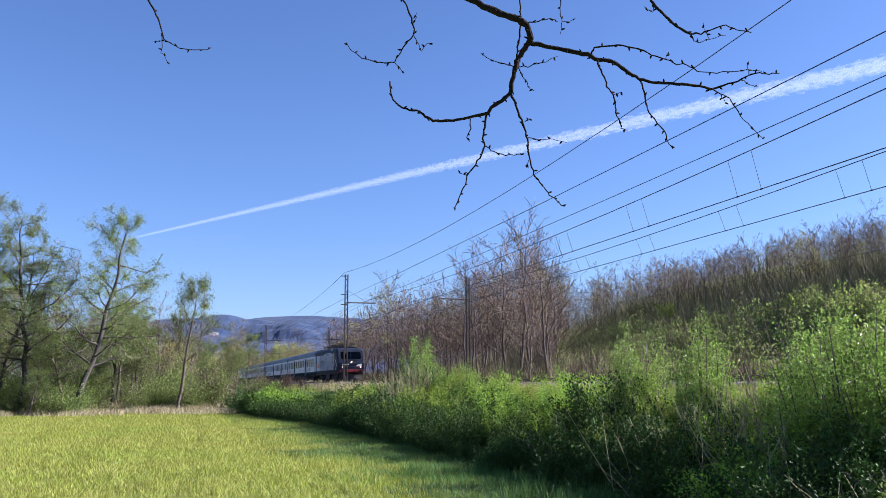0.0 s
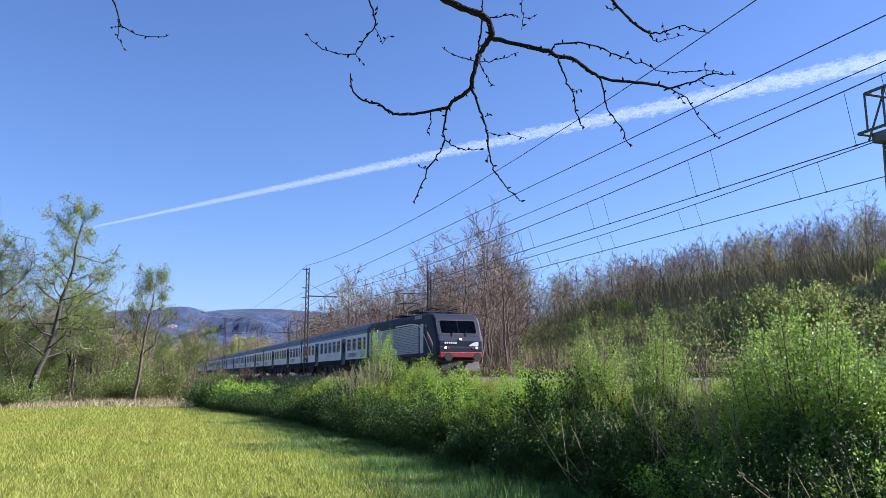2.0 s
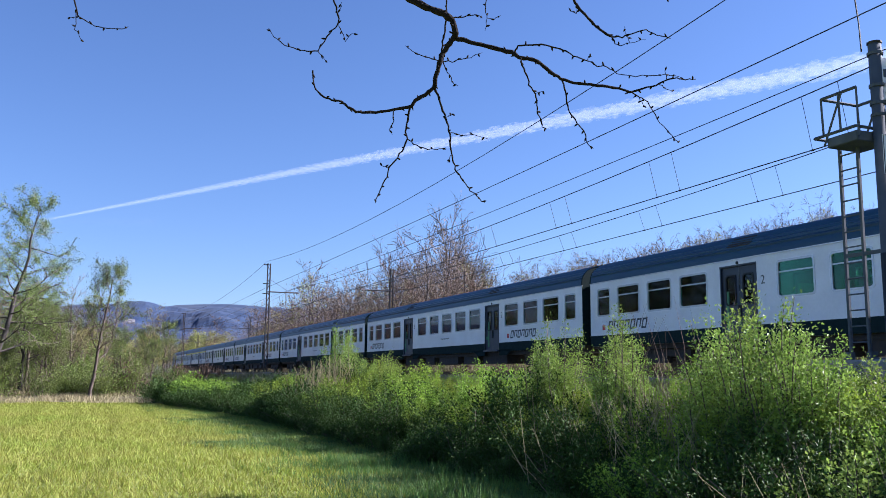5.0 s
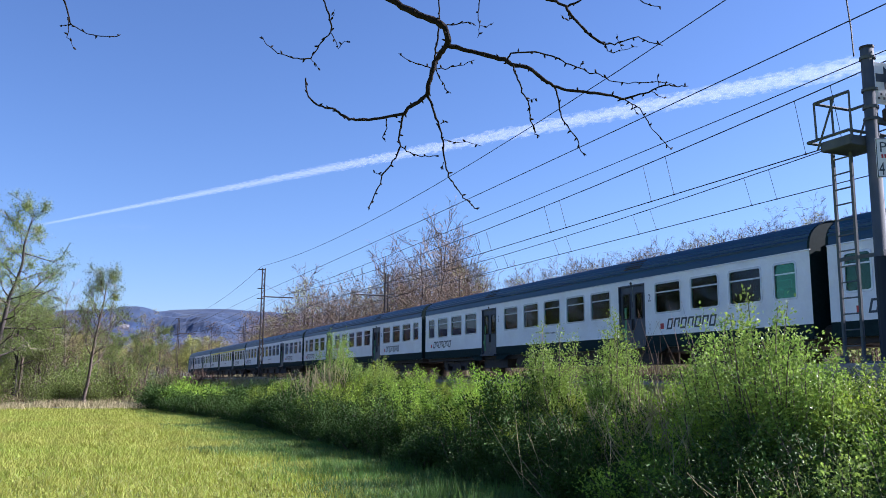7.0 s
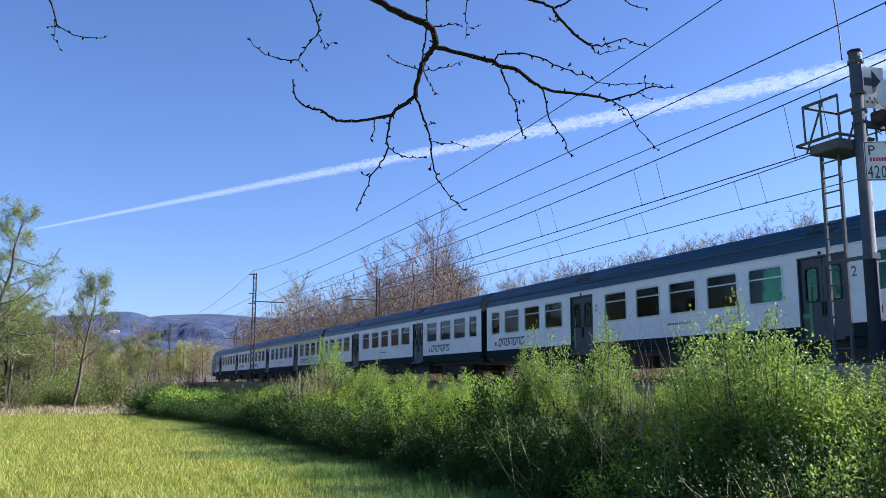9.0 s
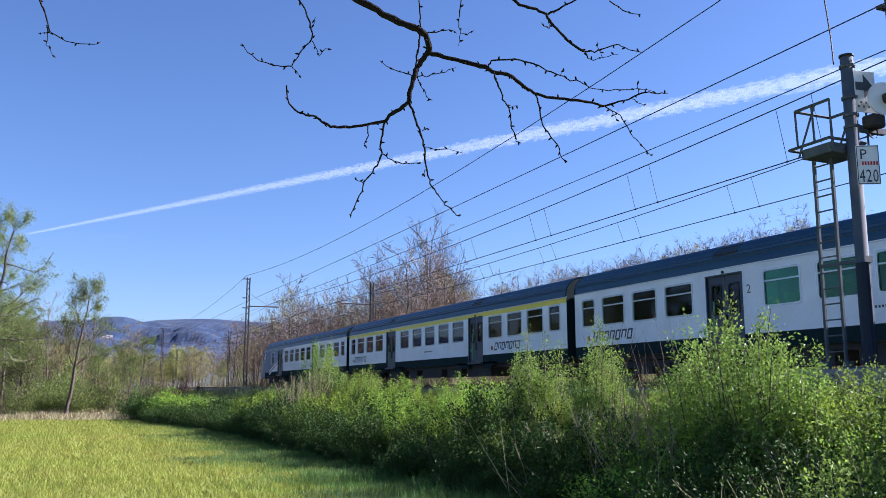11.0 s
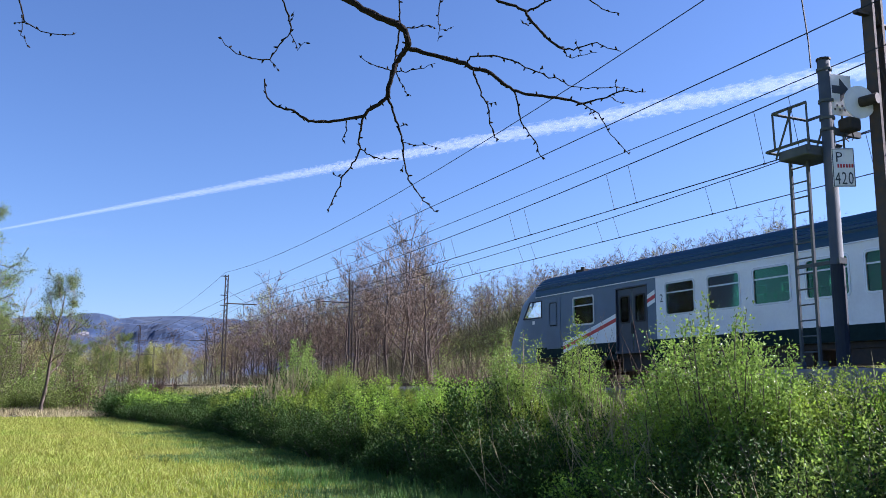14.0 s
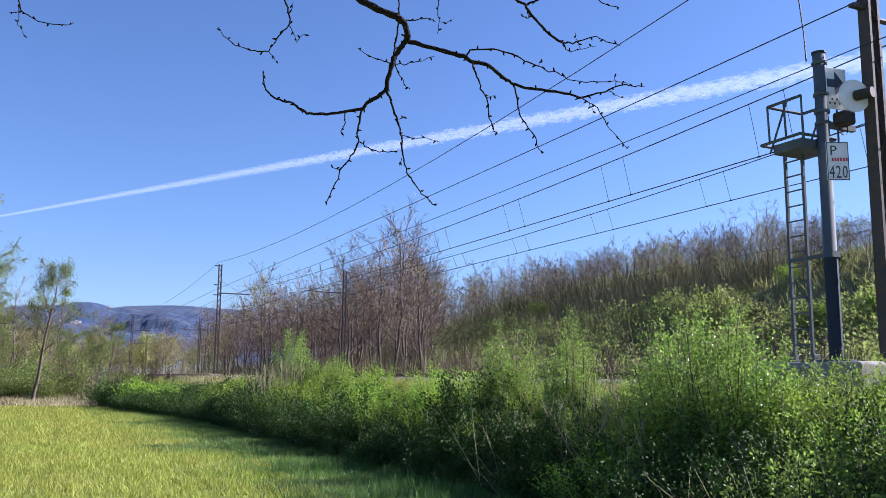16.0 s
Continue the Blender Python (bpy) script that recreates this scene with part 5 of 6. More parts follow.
def tree_meshes(seed, height, trunk, first=0.25, branches=16, angle=50, reach=0.32, lean=0.05, leafy=0, leaf=0.1, leaf_mat=None, twig=0.012, wobble=0.04, sub=5, fine=4, droop=0.0, bark=None, twig_mat=None):
    """A tapered trunk with limbs, branches and twigs, and leaves on the twigs where it has them."""
    rng = np.random.default_rng(seed)
    wood, crown, tips = Build(), Build(), []
    n = 12
    u = np.linspace(0, 1, n)
    ld = rng.uniform(0, 2 * math.pi)
    bend = np.cumsum(rng.normal(0, wobble, (n, 2)), 0) * height * 0.12
    tp = np.stack([bend[:, 0] + math.cos(ld) * lean * height * u ** 1.3, bend[:, 1] + math.sin(ld) * lean * height * u ** 1.3, u * height], -1)
    tp[:, :2] -= tp[0, :2]
    wood.tube(tp, trunk * (1 - u) ** 0.8 + 0.012, 8)

    def limb(start, way, length, r, depth):
        m = (5, 4, 3)[depth]
        way = unit(way)
        pts, p = [start], start
        for _ in range(m - 1):
            way = unit(way + rng.normal(0, 0.16 + 0.05 * depth, 3) + np.array([0, 0, 0.10 - droop * (depth + 1)]))
            p = p + way * length / (m - 1)
            pts.append(p)
        pts = np.array(pts)
        if depth == 2:
            crown.ribbon(pts, np.linspace(r, twig * 0.45, m), 0, rng.uniform(0, 6.3))
        else:
            (wood if depth == 0 else crown).tube(pts, np.linspace(r, max(r * 0.3, twig * 0.5), m), 4 if depth == 0 else 3, cap=False)
        if depth < 2:
            for _ in range(sub if depth == 0 else fine):
                q = rng.uniform(0.25, 1.0)
                k = min(int(q * (m - 1)), m - 2)
                s = pts[k] + (pts[k + 1] - pts[k]) * (q * (m - 1) - k)
                w2 = unit(unit(pts[-1] - pts[0]) + rng.normal(0, 0.65, 3))
                limb(s, w2, length * rng.uniform(0.32, 0.6), max(r * 0.45, twig), depth + 1)
        else:
            tips.append(pts)

    for k in range(branches):
        q = first + (1 - first) * (k + rng.uniform(0, 1)) / branches
        i = min(int(q * (n - 1)), n - 2)
        s = tp[i] + (tp[i + 1] - tp[i]) * (q * (n - 1) - i)
        az = k * 2.4 + rng.uniform(-0.5, 0.5)
        el = radians(90 - angle * rng.uniform(0.75, 1.2))
        way = np.array([math.cos(az) * math.cos(el), math.sin(az) * math.cos(el), math.sin(el)])
        limb(s, way, height * reach * (1.15 - 0.75 * (q - first) / (1 - first)) * rng.uniform(0.7, 1.2), trunk * 0.38 * (1.1 - q) + 0.012, 0)
    parts = [("trunk", wood.mesh("trunk", bark or M_BARK, True), M_BARK), ("branchwork", crown.mesh("branchwork", twig_mat or M_TWIG), M_TWIG)]
    if leafy:
        allp = np.concatenate(tips)
        at = allp[rng.integers(0, len(allp), leafy)] + rng.normal(0, leaf * 1.6, (leafy, 3))
        along = unit(rng.normal(0, 1, (leafy, 3)) + np.array([0, 0, -0.2]))
        side = unit(np.cross(along, rng.normal(0, 1, (leafy, 3)) + np.array([0, 0, 1.0])))
        s = leaf * rng.uniform(0.6, 1.3, leafy)
        parts.append(("crown", Build().leaves(at, along, side, s, s * 0.65).mesh("crown", leaf_mat or M_SPRING), M_SPRING))
    return parts


def plant_tree(kind, name, label, category, group, x, y, turn, size=1.0, tall=1.0, sink=0.1, lean=0.0):
    t = thing(name, label, category, group, at=pose(x, y, float(ground_z(x, y)) - sink, 0, lean, 0) @ pose(0, 0, 0, 0, 0, turn) @ Matrix.Diagonal((size, size, size * tall, 1)))
    for pn, me, mat in kind:
        ob = part(pn, me, mat, t)
        if pn != "trunk":
            ob["kind"] = "stuff"
    return t


# the hedge on the bank; some variants have shade put into their leaf colour
HEDGE = [shrub_meshes(20 + k, 1.55, 1.15, 60, 190, 0.054, (M_SHRUB, M_SHADE_LEAF, M_SHRUB, M_SHRUB)[k], bare=0.05, tuft=0.55) for k in range(4)]
HEDGE_FAR = [shrub_meshes(30 + k, 1.6, 1.3, 52, 92, 0.098, (M_SHRUB, M_SHADE_LEAF, M_SHRUB)[k], bare=0.05, tuft=0.5) for k in range(3)]
WILLOW = [shrub_meshes(40 + k, 2.2, 0.72, 52, 250, 0.045, M_PALE, upright=1.0, bare=0.3) for k in range(3)]
BRAMBLE = [shrub_meshes(50 + k, 1.25, 1.1, 60, 150, 0.044, (M_SHRUB, M_SHADE_LEAF, M_PALE)[k], upright=0.2, bare=0.1) for k in range(3)]
THICKET = [shrub_meshes(55 + k, 1.0, 0.95, 110, 90, 0.064, M_SHADE_LEAF, upright=0.3, bare=0.0) for k in range(2)]
plant_hedge = shrub_kind("dense green leafy shrub of the railway hedge", "shrub", "shrubs of the railway hedge", HEDGE)
plant_far = shrub_kind("dense green leafy shrub of the railway hedge", "shrub", "shrubs of the railway hedge", HEDGE_FAR)
plant_willow = shrub_kind("tall pale green willow shrub with upright shoots", "shrub", "willow shrubs on the bank", WILLOW)
plant_bramble = shrub_kind("low tangled bramble with pale green leaves", "shrub", "brambles on the bank", BRAMBLE)
plant_thicket = shrub_kind("low green thicket at the hedge foot, leaves darkened as shade", "shrub", "thickets at the hedge foot", THICKET)
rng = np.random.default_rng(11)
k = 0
# thickets along the foot: their dark leaves stand for the shade there
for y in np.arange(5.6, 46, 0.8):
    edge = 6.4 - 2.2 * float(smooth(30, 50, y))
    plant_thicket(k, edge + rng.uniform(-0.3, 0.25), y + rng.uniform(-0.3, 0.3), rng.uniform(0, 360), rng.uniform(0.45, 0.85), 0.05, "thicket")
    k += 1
# the front row mostly takes the variant with shade in its leaves
for y in np.arange(7.5, 27, 1.0):
    for x, s in ((6.75, 0.84), (7.6, 0.94), (8.5, 0.80), (9.4, 0.50)):
        if y < 9.5 and x < 7:
            continue
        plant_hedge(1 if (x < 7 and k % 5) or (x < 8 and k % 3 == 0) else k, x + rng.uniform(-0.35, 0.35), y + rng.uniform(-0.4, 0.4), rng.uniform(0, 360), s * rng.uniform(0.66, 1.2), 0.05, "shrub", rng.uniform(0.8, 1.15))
        k += 1
# here too the outer row mostly gets the shade-coloured variant
for y in np.arange(27, 54, 1.45):
    edge = 6.7 - 2.8 * float(smooth(30, 52, y))
    for x, s in ((edge, 0.78), (edge + 1.2, 0.92), (edge + 2.4, 0.78), (edge + 3.6, 0.5)):
        plant_far(1 if x == edge and k % 4 else k, x + rng.uniform(-0.3, 0.3), y + rng.uniform(-0.6, 0.6), rng.uniform(0, 360), s * rng.uniform(0.65, 1.25), 0.05, "shrub", rng.uniform(0.8, 1.15))
        k += 1
# taller clumps that stand out of it
for x, y, s, tall in ((8.5, 14.65, 0.95, 1.08), (8.45, 15.1, 0.8, 1.0), (8.5, 12.8, 0.95, 1.02), (8.4, 12.4, 0.85, 0.95), (8.0, 9.3, 1.0, 1.0), (7.9, 8.7, 1.05, 1.03), (7.8, 8.2, 1.05, 1.06), (7.9, 7.8, 0.9, 1.0), (8.3, 9.8, 0.85, 0.9), (7.6, 9.1, 0.9, 0.8),
                      (9.0, 31.9, 1.15, 1.05), (8.9, 31.0, 1.0, 0.95), (9.0, 26.5, 0.8, 0.95), (8.7, 27.6, 0.75, 0.9), (8.9, 19.6, 0.55, 0.9)):
    plant_willow(k, x, y, rng.uniform(0, 360), s * 1.06, 0.05, "willow_shrub", tall * 1.04)
    k += 1
for x, y, s in ((7.0, 6.7, 1.1), (7.6, 6.0, 1.1), (8.3, 6.6, 1.0), (6.6, 7.6, 1.0), (8.8, 7.4, 0.95), (9.3, 6.2, 1.0), (7.2, 5.2, 1.1), (9.6, 8.3, 0.8), (6.4, 8.8, 0.9), (8.4, 5.4, 1.1), (6.5, 6.0, 1.0), (9.9, 7.2, 0.8), (10.3, 9.2, 0.6)):
    plant_bramble(k, x, y, rng.uniform(0, 360), s * rng.uniform(0.9, 1.1), 0.05, "bramble")
    k += 1


def stalks(name, label, spots, count, length, width, mat, seed, lean=0.35, bent=0.2, spread=0.7):
    """Loose dry stalks, each a thin bent strip."""
    r = np.random.default_rng(seed)
    b = Build()
    spots = np.array(spots)
    for _ in range(count):
        sx, sy = spots[r.integers(len(spots))] + r.normal(0, spread, 2)
        h = length * r.uniform(0.5, 1.15)
        d = np.array([*r.normal(0, lean, 2), 1.0])
        p0 = np.array([sx, sy, float(ground_z(sx, sy))])
        p1 = p0 + unit(d) * h * 0.55
        p2 = p1 + unit(d + np.array([*r.normal(0, bent, 2), -0.1])) * h * 0.45
        b.tube([p0, p1, p2], [width, width * 0.8, width * 0.3], 3, cap=False)
    return tagged(part(name, b, mat), label, "dry stalks", kind="stuff")


stalks("dry_canes", "pale dry canes standing in the hedge", [(7.2, 10.3), (7.4, 9.4), (7.0, 11.2), (8.2, 10.6), (8.5, 11.0)], 380, 1.35, 0.007, M_DRY, 3, lean=0.5, spread=0.45)
stalks("dry_reeds", "pale dry reeds at the hedge", [(7.6, 28.5), (7.4, 29.3)], 260, 1.75, 0.016, M_DRY, 4, lean=0.16, spread=0.45)
stalks("dry_twigs", "bare dead twigs in the bramble", [(7.0, 7.4), (8.0, 6.5), (7.6, 8.6), (9, 7), (6.7, 6.5)], 230, 1.2, 0.006, M_DRY, 5, lean=0.6, bent=0.5)
stalks("bare_shoots", "thin grey bare shoots above the hedge", [(9.0, 13.2), (9.2, 12.2), (9.0, 11.4), (8.8, 11.9)], 26, 2.0, 0.006, M_TWIG, 6, lean=0.08, spread=0.35)


def blades(name, label, xs, ys, heights, width, mat, seed, lean=0.35):
    """Grass: one narrow pointed blade each."""
    r = np.random.default_rng(seed)
    n = len(xs)
    a = r.uniform(0, 2 * math.pi, n)
    z = ground_z(xs, ys)
    base = np.stack([xs, ys, z], -1)
    side = np.stack([np.cos(a), np.sin(a), np.zeros(n)], -1) * np.broadcast_to(width, n)[:, None] / 2
    tip = base + np.stack([*r.normal(0, lean, (2, n)) * heights, heights], -1)
    v = np.stack([base - side, base + side, tip], 1).reshape(-1, 3)
    return tagged(part(name, Build().add(v, np.arange(3 * n).reshape(-1, 3)), mat), label, "grass", kind="stuff")


def scatter(n, x0, x1, y0, y1, seed, power=1.0):
    r = np.random.default_rng(seed)
    return r.uniform(x0, x1, n), y0 + (y1 - y0) * r.uniform(0, 1, n) ** power


gx, gy = scatter(430000, -16, 6.2, 9.0, 51, 1, 1.6)
keep = (gx > -2.0 - gy * 0.26) & (gx < 6.2 - 2.6 * smooth(36, 50, gy))
gx, gy = gx[keep], gy[keep]
gr = np.random.default_rng(2)
blades("meadow_grass", "short bright yellow-green meadow grass", gx, gy, (0.05 + 0.03 * np.sin(gx * 1.7 + 2 * np.sin(gy * 0.9)) ** 2) * gr.uniform(0.5, 1.5, len(gx)) * (0.8 + gy / 60), 0.011 + gy * 0.0007, M_GRASS, 3, 0.5)
gx, gy = scatter(75000, 2.6, 7.0, 8.0, 46, 5, 1.5)
gl = np.random.default_rng(6)
keep = gl.uniform(0, 1, len(gx)) < smooth(2.6, 5.2, gx + 0.5 * np.sin(gy * 1.3) + 2.4 * smooth(36, 50, gy))
gx, gy = gx[keep], gy[keep]
blades("tall_grass", "tall bluish-green grass along the hedge foot", gx, gy, gl.uniform(0.05, 0.13, len(gx)) * (1 + 0.8 * np.sin(gx * 2.1 + gy) ** 6), 0.013, M_TALL, 7, 0.4)
gt = np.random.default_rng(27)
tx, ty = gt.uniform(4.3, 6.0, 34), 9.5 + 7 * gt.uniform(0, 1, 34) ** 1.3
gx, gy = (np.repeat(c, 70) + gt.normal(0, 0.16, 2380) for c in (tx, ty))
blades("grass_tufts", "tall fresh grass tufts before the hedge", gx, gy, gt.uniform(0.12, 0.36, 2380), 0.013, M_TALL, 28, 0.3)
# shadow tongues before the hedge, drawn as darker blades
gx, gy = scatter(90000, 0.5, 6.4, 10, 34, 17, 1.3)
ga = np.random.default_rng(18)
tongue = np.sin(gy * 0.62 + 0.9) + 0.5 * np.sin(gy * 1.7 + gx) + 0.9 * (gx - 4.0) + ga.normal(0, 0.35, len(gx))
gx, gy = gx[tongue > 0.2], gy[tongue > 0.2]
blades("lush_grass", "grass darkened in tongues as shadow before the hedge", gx, gy, ga.uniform(0.06, 0.14, len(gx)), 0.019, M_SHADOW_GRASS, 19, 0.45)
gx, gy = scatter(9000, 9.6, 12.3, 4, 70, 8, 1.7)
blades("bank_grass", "dry yellowish grass on top of the bank", gx, gy, np.random.default_rng(9).uniform(0.08, 0.32, len(gx)) * (1 + gy / 90), 0.016 + gy * 0.0003, M_DRY, 10, 0.4)
gx, gy = scatter(60000, 9.4, 12.3, 4, 140, 12, 1.7)
blades("bank_green_grass", "fresh green grass on top of the bank", gx, gy, np.random.default_rng(9).uniform(0.08, 0.25, len(gx)), 0.014, M_GRASS, 13, 0.4)
gx, gy = scatter(40000, -26, 5, 49.2, 60, 14)
blades("straw_grass", "dead straw-coloured grass beyond the meadow", gx, gy, np.random.default_rng(15).uniform(0.1, 0.45, len(gx)) * (np.sin(gx * 0.9 + 2 * np.sin(gy * 0.7)) > -0.2), 0.04, M_DRY, 16, 0.4)

# ---- trees beyond the meadow ----
ALDER = [tree_meshes(60, 11.5, 0.17, 0.22, 26, 72, 0.30, 0.02, 19000, 0.08, M_SPRING, 0.018, 0.09, 6, 4, 0.05, M_TRUNK, M_BARK),
         tree_meshes(61, 11.0, 0.18, 0.25, 24, 70, 0.32, 0.02, 19000, 0.08, M_SPRING, 0.018, 0.10, 6, 4, 0.05, M_TRUNK, M_BARK),
         tree_meshes(62, 9.5, 0.13, 0.2, 22, 60, 0.30, 0.02, 19000, 0.08, M_SPRING, 0.018, 0.08, 6, 4, 0.03, M_BARK, M_BARK)]
YOUNG = [tree_meshes(64, 7.5, 0.10, 0.3, 16, 50, 0.34, 0.12, 8000, 0.08, M_SPRING, 0.018, 0.06, 5, 4, 0.0, M_BARK, M_BARK),
         tree_meshes(65, 6.0, 0.08, 0.15, 20, 55, 0.36, 0.10, 8000, 0.08, M_SPRING, 0.018, 0.06, 5, 4, 0.0, M_BARK, M_BARK)]
A_LABEL, Y_LABEL = "tall slender alder with thin fresh leaves and leaning trunk", "young tree with sparse yellow-green spring leaves"
for k, (x, y, turn, size, tall, tilt) in enumerate(((-5.3, 54, 40, 1.0, 1.02, 13), (-8.4, 55.5, 170, 1.0, 1.05, -2), (-5.7, 54.3, 200, 0.7, 0.75, -20), (-9.9, 57, 300, 0.9, 0.95, 6), (-9.2, 53.5, 80, 0.9, 0.8, -18), (-12.2, 56, 260, 1.0, 1.05, 3), (-10.6, 60, 20, 0.85, 0.85, 0), (-14.5, 55, 120, 1.0, 1.0, 5), (-6.9, 61, 210, 0.7, 0.7, 4))):
    plant_tree(ALDER[k % 3], "alder_tree", A_LABEL, "tree", "alders beyond the meadow", x, y, turn, size, tall, lean=tilt)
for k, (x, y, turn, size, tall) in enumerate(((0.4, 56, 30, 1.0, 1.05), (-2.0, 60, 10, 0.85, 0.9), (-3.4, 62, 100, 0.9, 1.0), (2.6, 66, 200, 0.8, 0.85), (-7.5, 52.8, 60, 0.55, 0.6), (-4.2, 57, 250, 0.7, 0.7), (-10.5, 52.6, 140, 0.5, 0.55), (4.5, 78, 20, 0.9, 0.9), (7.5, 95, 70, 0.9, 0.95), (-1.0, 72, 140, 1.0, 0.9))):
    plant_tree(YOUNG[k % 2], "young_tree", Y_LABEL, "tree", "young trees beyond the meadow", x, y, turn, size, tall)

# ---- bare woods behind the line and in the distance ----
BARE = [tree_meshes(70 + k, 12.0, 0.11, 0.12 + 0.05 * k, 18, 52, 0.40, 0.05, 0, twig=0.015, sub=6, fine=4, wobble=0.07) for k in range(4)]
BUDDING = [tree_meshes(80 + k, 9.5, 0.11, 0.2, 16, 52, 0.38, 0.05, 1100, 0.12, M_BUD, 0.014, 0.05, 5, 4) for k in range(2)]
SCRUB = [shrub_meshes(90 + k, 2.6, 1.5, 170, 0, 0.1, M_BUD, upright=0.8, stem_mat=M_TWIG) for k in range(2)]
B_LABEL, D_LABEL = "bare brown deciduous tree with fine upright twigs", "budding tree with a thin yellow-green haze of leaves"
rng = np.random.default_rng(21)
spots = []
for _ in range(7000):
    x, y = 22.8 + 55 * rng.uniform() ** 1.25, rng.uniform(14, 150)
    gap = 1.5 + 0.010 * y + 0.030 * (x - 23)
    way = math.degrees(math.atan2(x, y))
    if all((x - p[0]) ** 2 + (y - p[1]) ** 2 > gap * gap for p in spots) and x < 27 + y * 1.15 and not (way > 25.0 and x < 40) and x > 22 + 0.02 * y:
        spots.append((x, y))
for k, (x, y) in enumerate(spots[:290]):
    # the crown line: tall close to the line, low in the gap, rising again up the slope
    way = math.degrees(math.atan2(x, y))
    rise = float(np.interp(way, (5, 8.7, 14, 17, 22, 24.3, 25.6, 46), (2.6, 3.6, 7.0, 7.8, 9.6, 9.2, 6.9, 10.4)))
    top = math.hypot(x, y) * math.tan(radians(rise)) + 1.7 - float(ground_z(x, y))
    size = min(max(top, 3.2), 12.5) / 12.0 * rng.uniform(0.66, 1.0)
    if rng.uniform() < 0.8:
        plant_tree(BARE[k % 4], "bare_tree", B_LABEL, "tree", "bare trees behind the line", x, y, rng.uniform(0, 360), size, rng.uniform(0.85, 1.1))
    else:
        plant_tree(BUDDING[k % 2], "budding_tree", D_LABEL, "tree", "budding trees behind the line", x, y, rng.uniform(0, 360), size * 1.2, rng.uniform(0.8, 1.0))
for k in range(150):
    x, y = rng.uniform(40, 66), rng.uniform(24, 92)
    way = math.degrees(math.atan2(x, y))
    if way < 25.5 or way > 56:
        continue
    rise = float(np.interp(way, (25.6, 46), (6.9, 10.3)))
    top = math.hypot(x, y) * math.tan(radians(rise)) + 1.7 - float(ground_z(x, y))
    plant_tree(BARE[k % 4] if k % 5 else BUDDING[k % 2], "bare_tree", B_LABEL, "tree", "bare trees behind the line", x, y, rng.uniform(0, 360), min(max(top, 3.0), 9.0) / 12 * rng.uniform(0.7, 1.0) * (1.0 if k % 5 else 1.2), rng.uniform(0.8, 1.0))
for k in range(52):
    x, y = rng.uniform(-60, 11), rng.uniform(64, 190)
    if x > 9 or x > -10 + (y - 60) * 0.25:
        x = x - 14
    kind = (YOUNG + BUDDING + BARE)[k % 8]
    plant_tree(kind, "far_tree", "far brownish spring tree at the edge of the valley", "tree", "far trees of the valley", x, y, rng.uniform(0, 360), rng.uniform(0.6, 0.95))
for k in range(26):
    x, y = rng.uniform(6, 40), rng.uniform(190, 330)
    if 10 < x < 22:
        y = 330 + rng.uniform(0, 40)
    plant_tree((YOUNG + BUDDING + BARE)[k % 8], "far_tree", "far brownish spring tree at the edge of the valley", "tree", "far trees of the valley", x, y, rng.uniform(0, 360), rng.uniform(0.8, 1.2))


def scrub(x, y, k, size, leafy=None):
    stems, fol = SCRUB[k % 2] if leafy is None else leafy[k % len(leafy)]
    t = thing("scrub_bush", "tangled bare brown scrub bush" if leafy is None else "green bush among bare scrub", "shrub", "scrub behind the line", at=pose(x, y, float(ground_z(x, y)) - 0.05, 0, 0, rng.uniform(0, 360)) @ Matrix.Diagonal((size, size, size * rng.uniform(0.8, 1.2), 1)))
    part("stem_clump", stems, M_TWIG, t)["kind"] = "stuff"
    if leafy is not None:
        part("foliage", fol, M_SHADE_LEAF, t)["kind"] = "stuff"


SCRUB = [(s[0], None) for s in SCRUB]
HEDGE_SPRING = [shrub_meshes(130 + k, 2.0, 1.2, 60, 60, 0.10, M_SPRING) for k in range(2)]
SILVER = [shrub_meshes(140, 1.5, 0.9, 60, 80, 0.07, M_SILVER)]
scrub(22.9, 26.6, 0, 1.0, SILVER)
scrub(23.4, 27.6, 0, 0.8, SILVER)
for k in range(96):
    y = 14 + 100 * rng.uniform() ** 1.3
    scrub(22.6 + rng.uniform(0, 3.5), y, k, rng.uniform(0.6, 1.1))
for x, y, size in ((9.8, 79, 0.8), (9.2, 88, 0.8), (10.2, 72, 0.5), (9.9, 97, 0.8), (10.2, 108, 0.9)):
    scrub(x, y, int(y), size)
for k in range(60):
    y = 40 + 90 * rng.uniform() ** 1.2
    scrub(22.8 + 0.02 * y + 9 * rng.uniform(), y, k, rng.uniform(0.7, 1.3))


def growth(name, label, meshes, places, mat):
    """Plants past counting, joined: each place is x, y, turn, size, height factor."""
    b = Build()
    for k, (x, y, turn, size, tall) in enumerate(places):
        me = meshes[k % len(meshes)]
        v = np.empty(len(me.vertices) * 3)
        me.vertices.foreach_get("co", v)
        v = v.reshape(-1, 3) * (size, size, size * tall)
        c, q = math.cos(turn), math.sin(turn)
        v = np.stack([x + c * v[:, 0] - q * v[:, 1], y + q * v[:, 0] + c * v[:, 1], v[:, 2] + float(ground_z(x, y)) - 0.05], -1)
        f = np.empty(len(me.loops), int)
        me.loops.foreach_get("vertex_index", f)
        b.add(v, f.reshape(-1, 4))
    return tagged(part(name, b, mat), label, "saplings", kind="stuff")


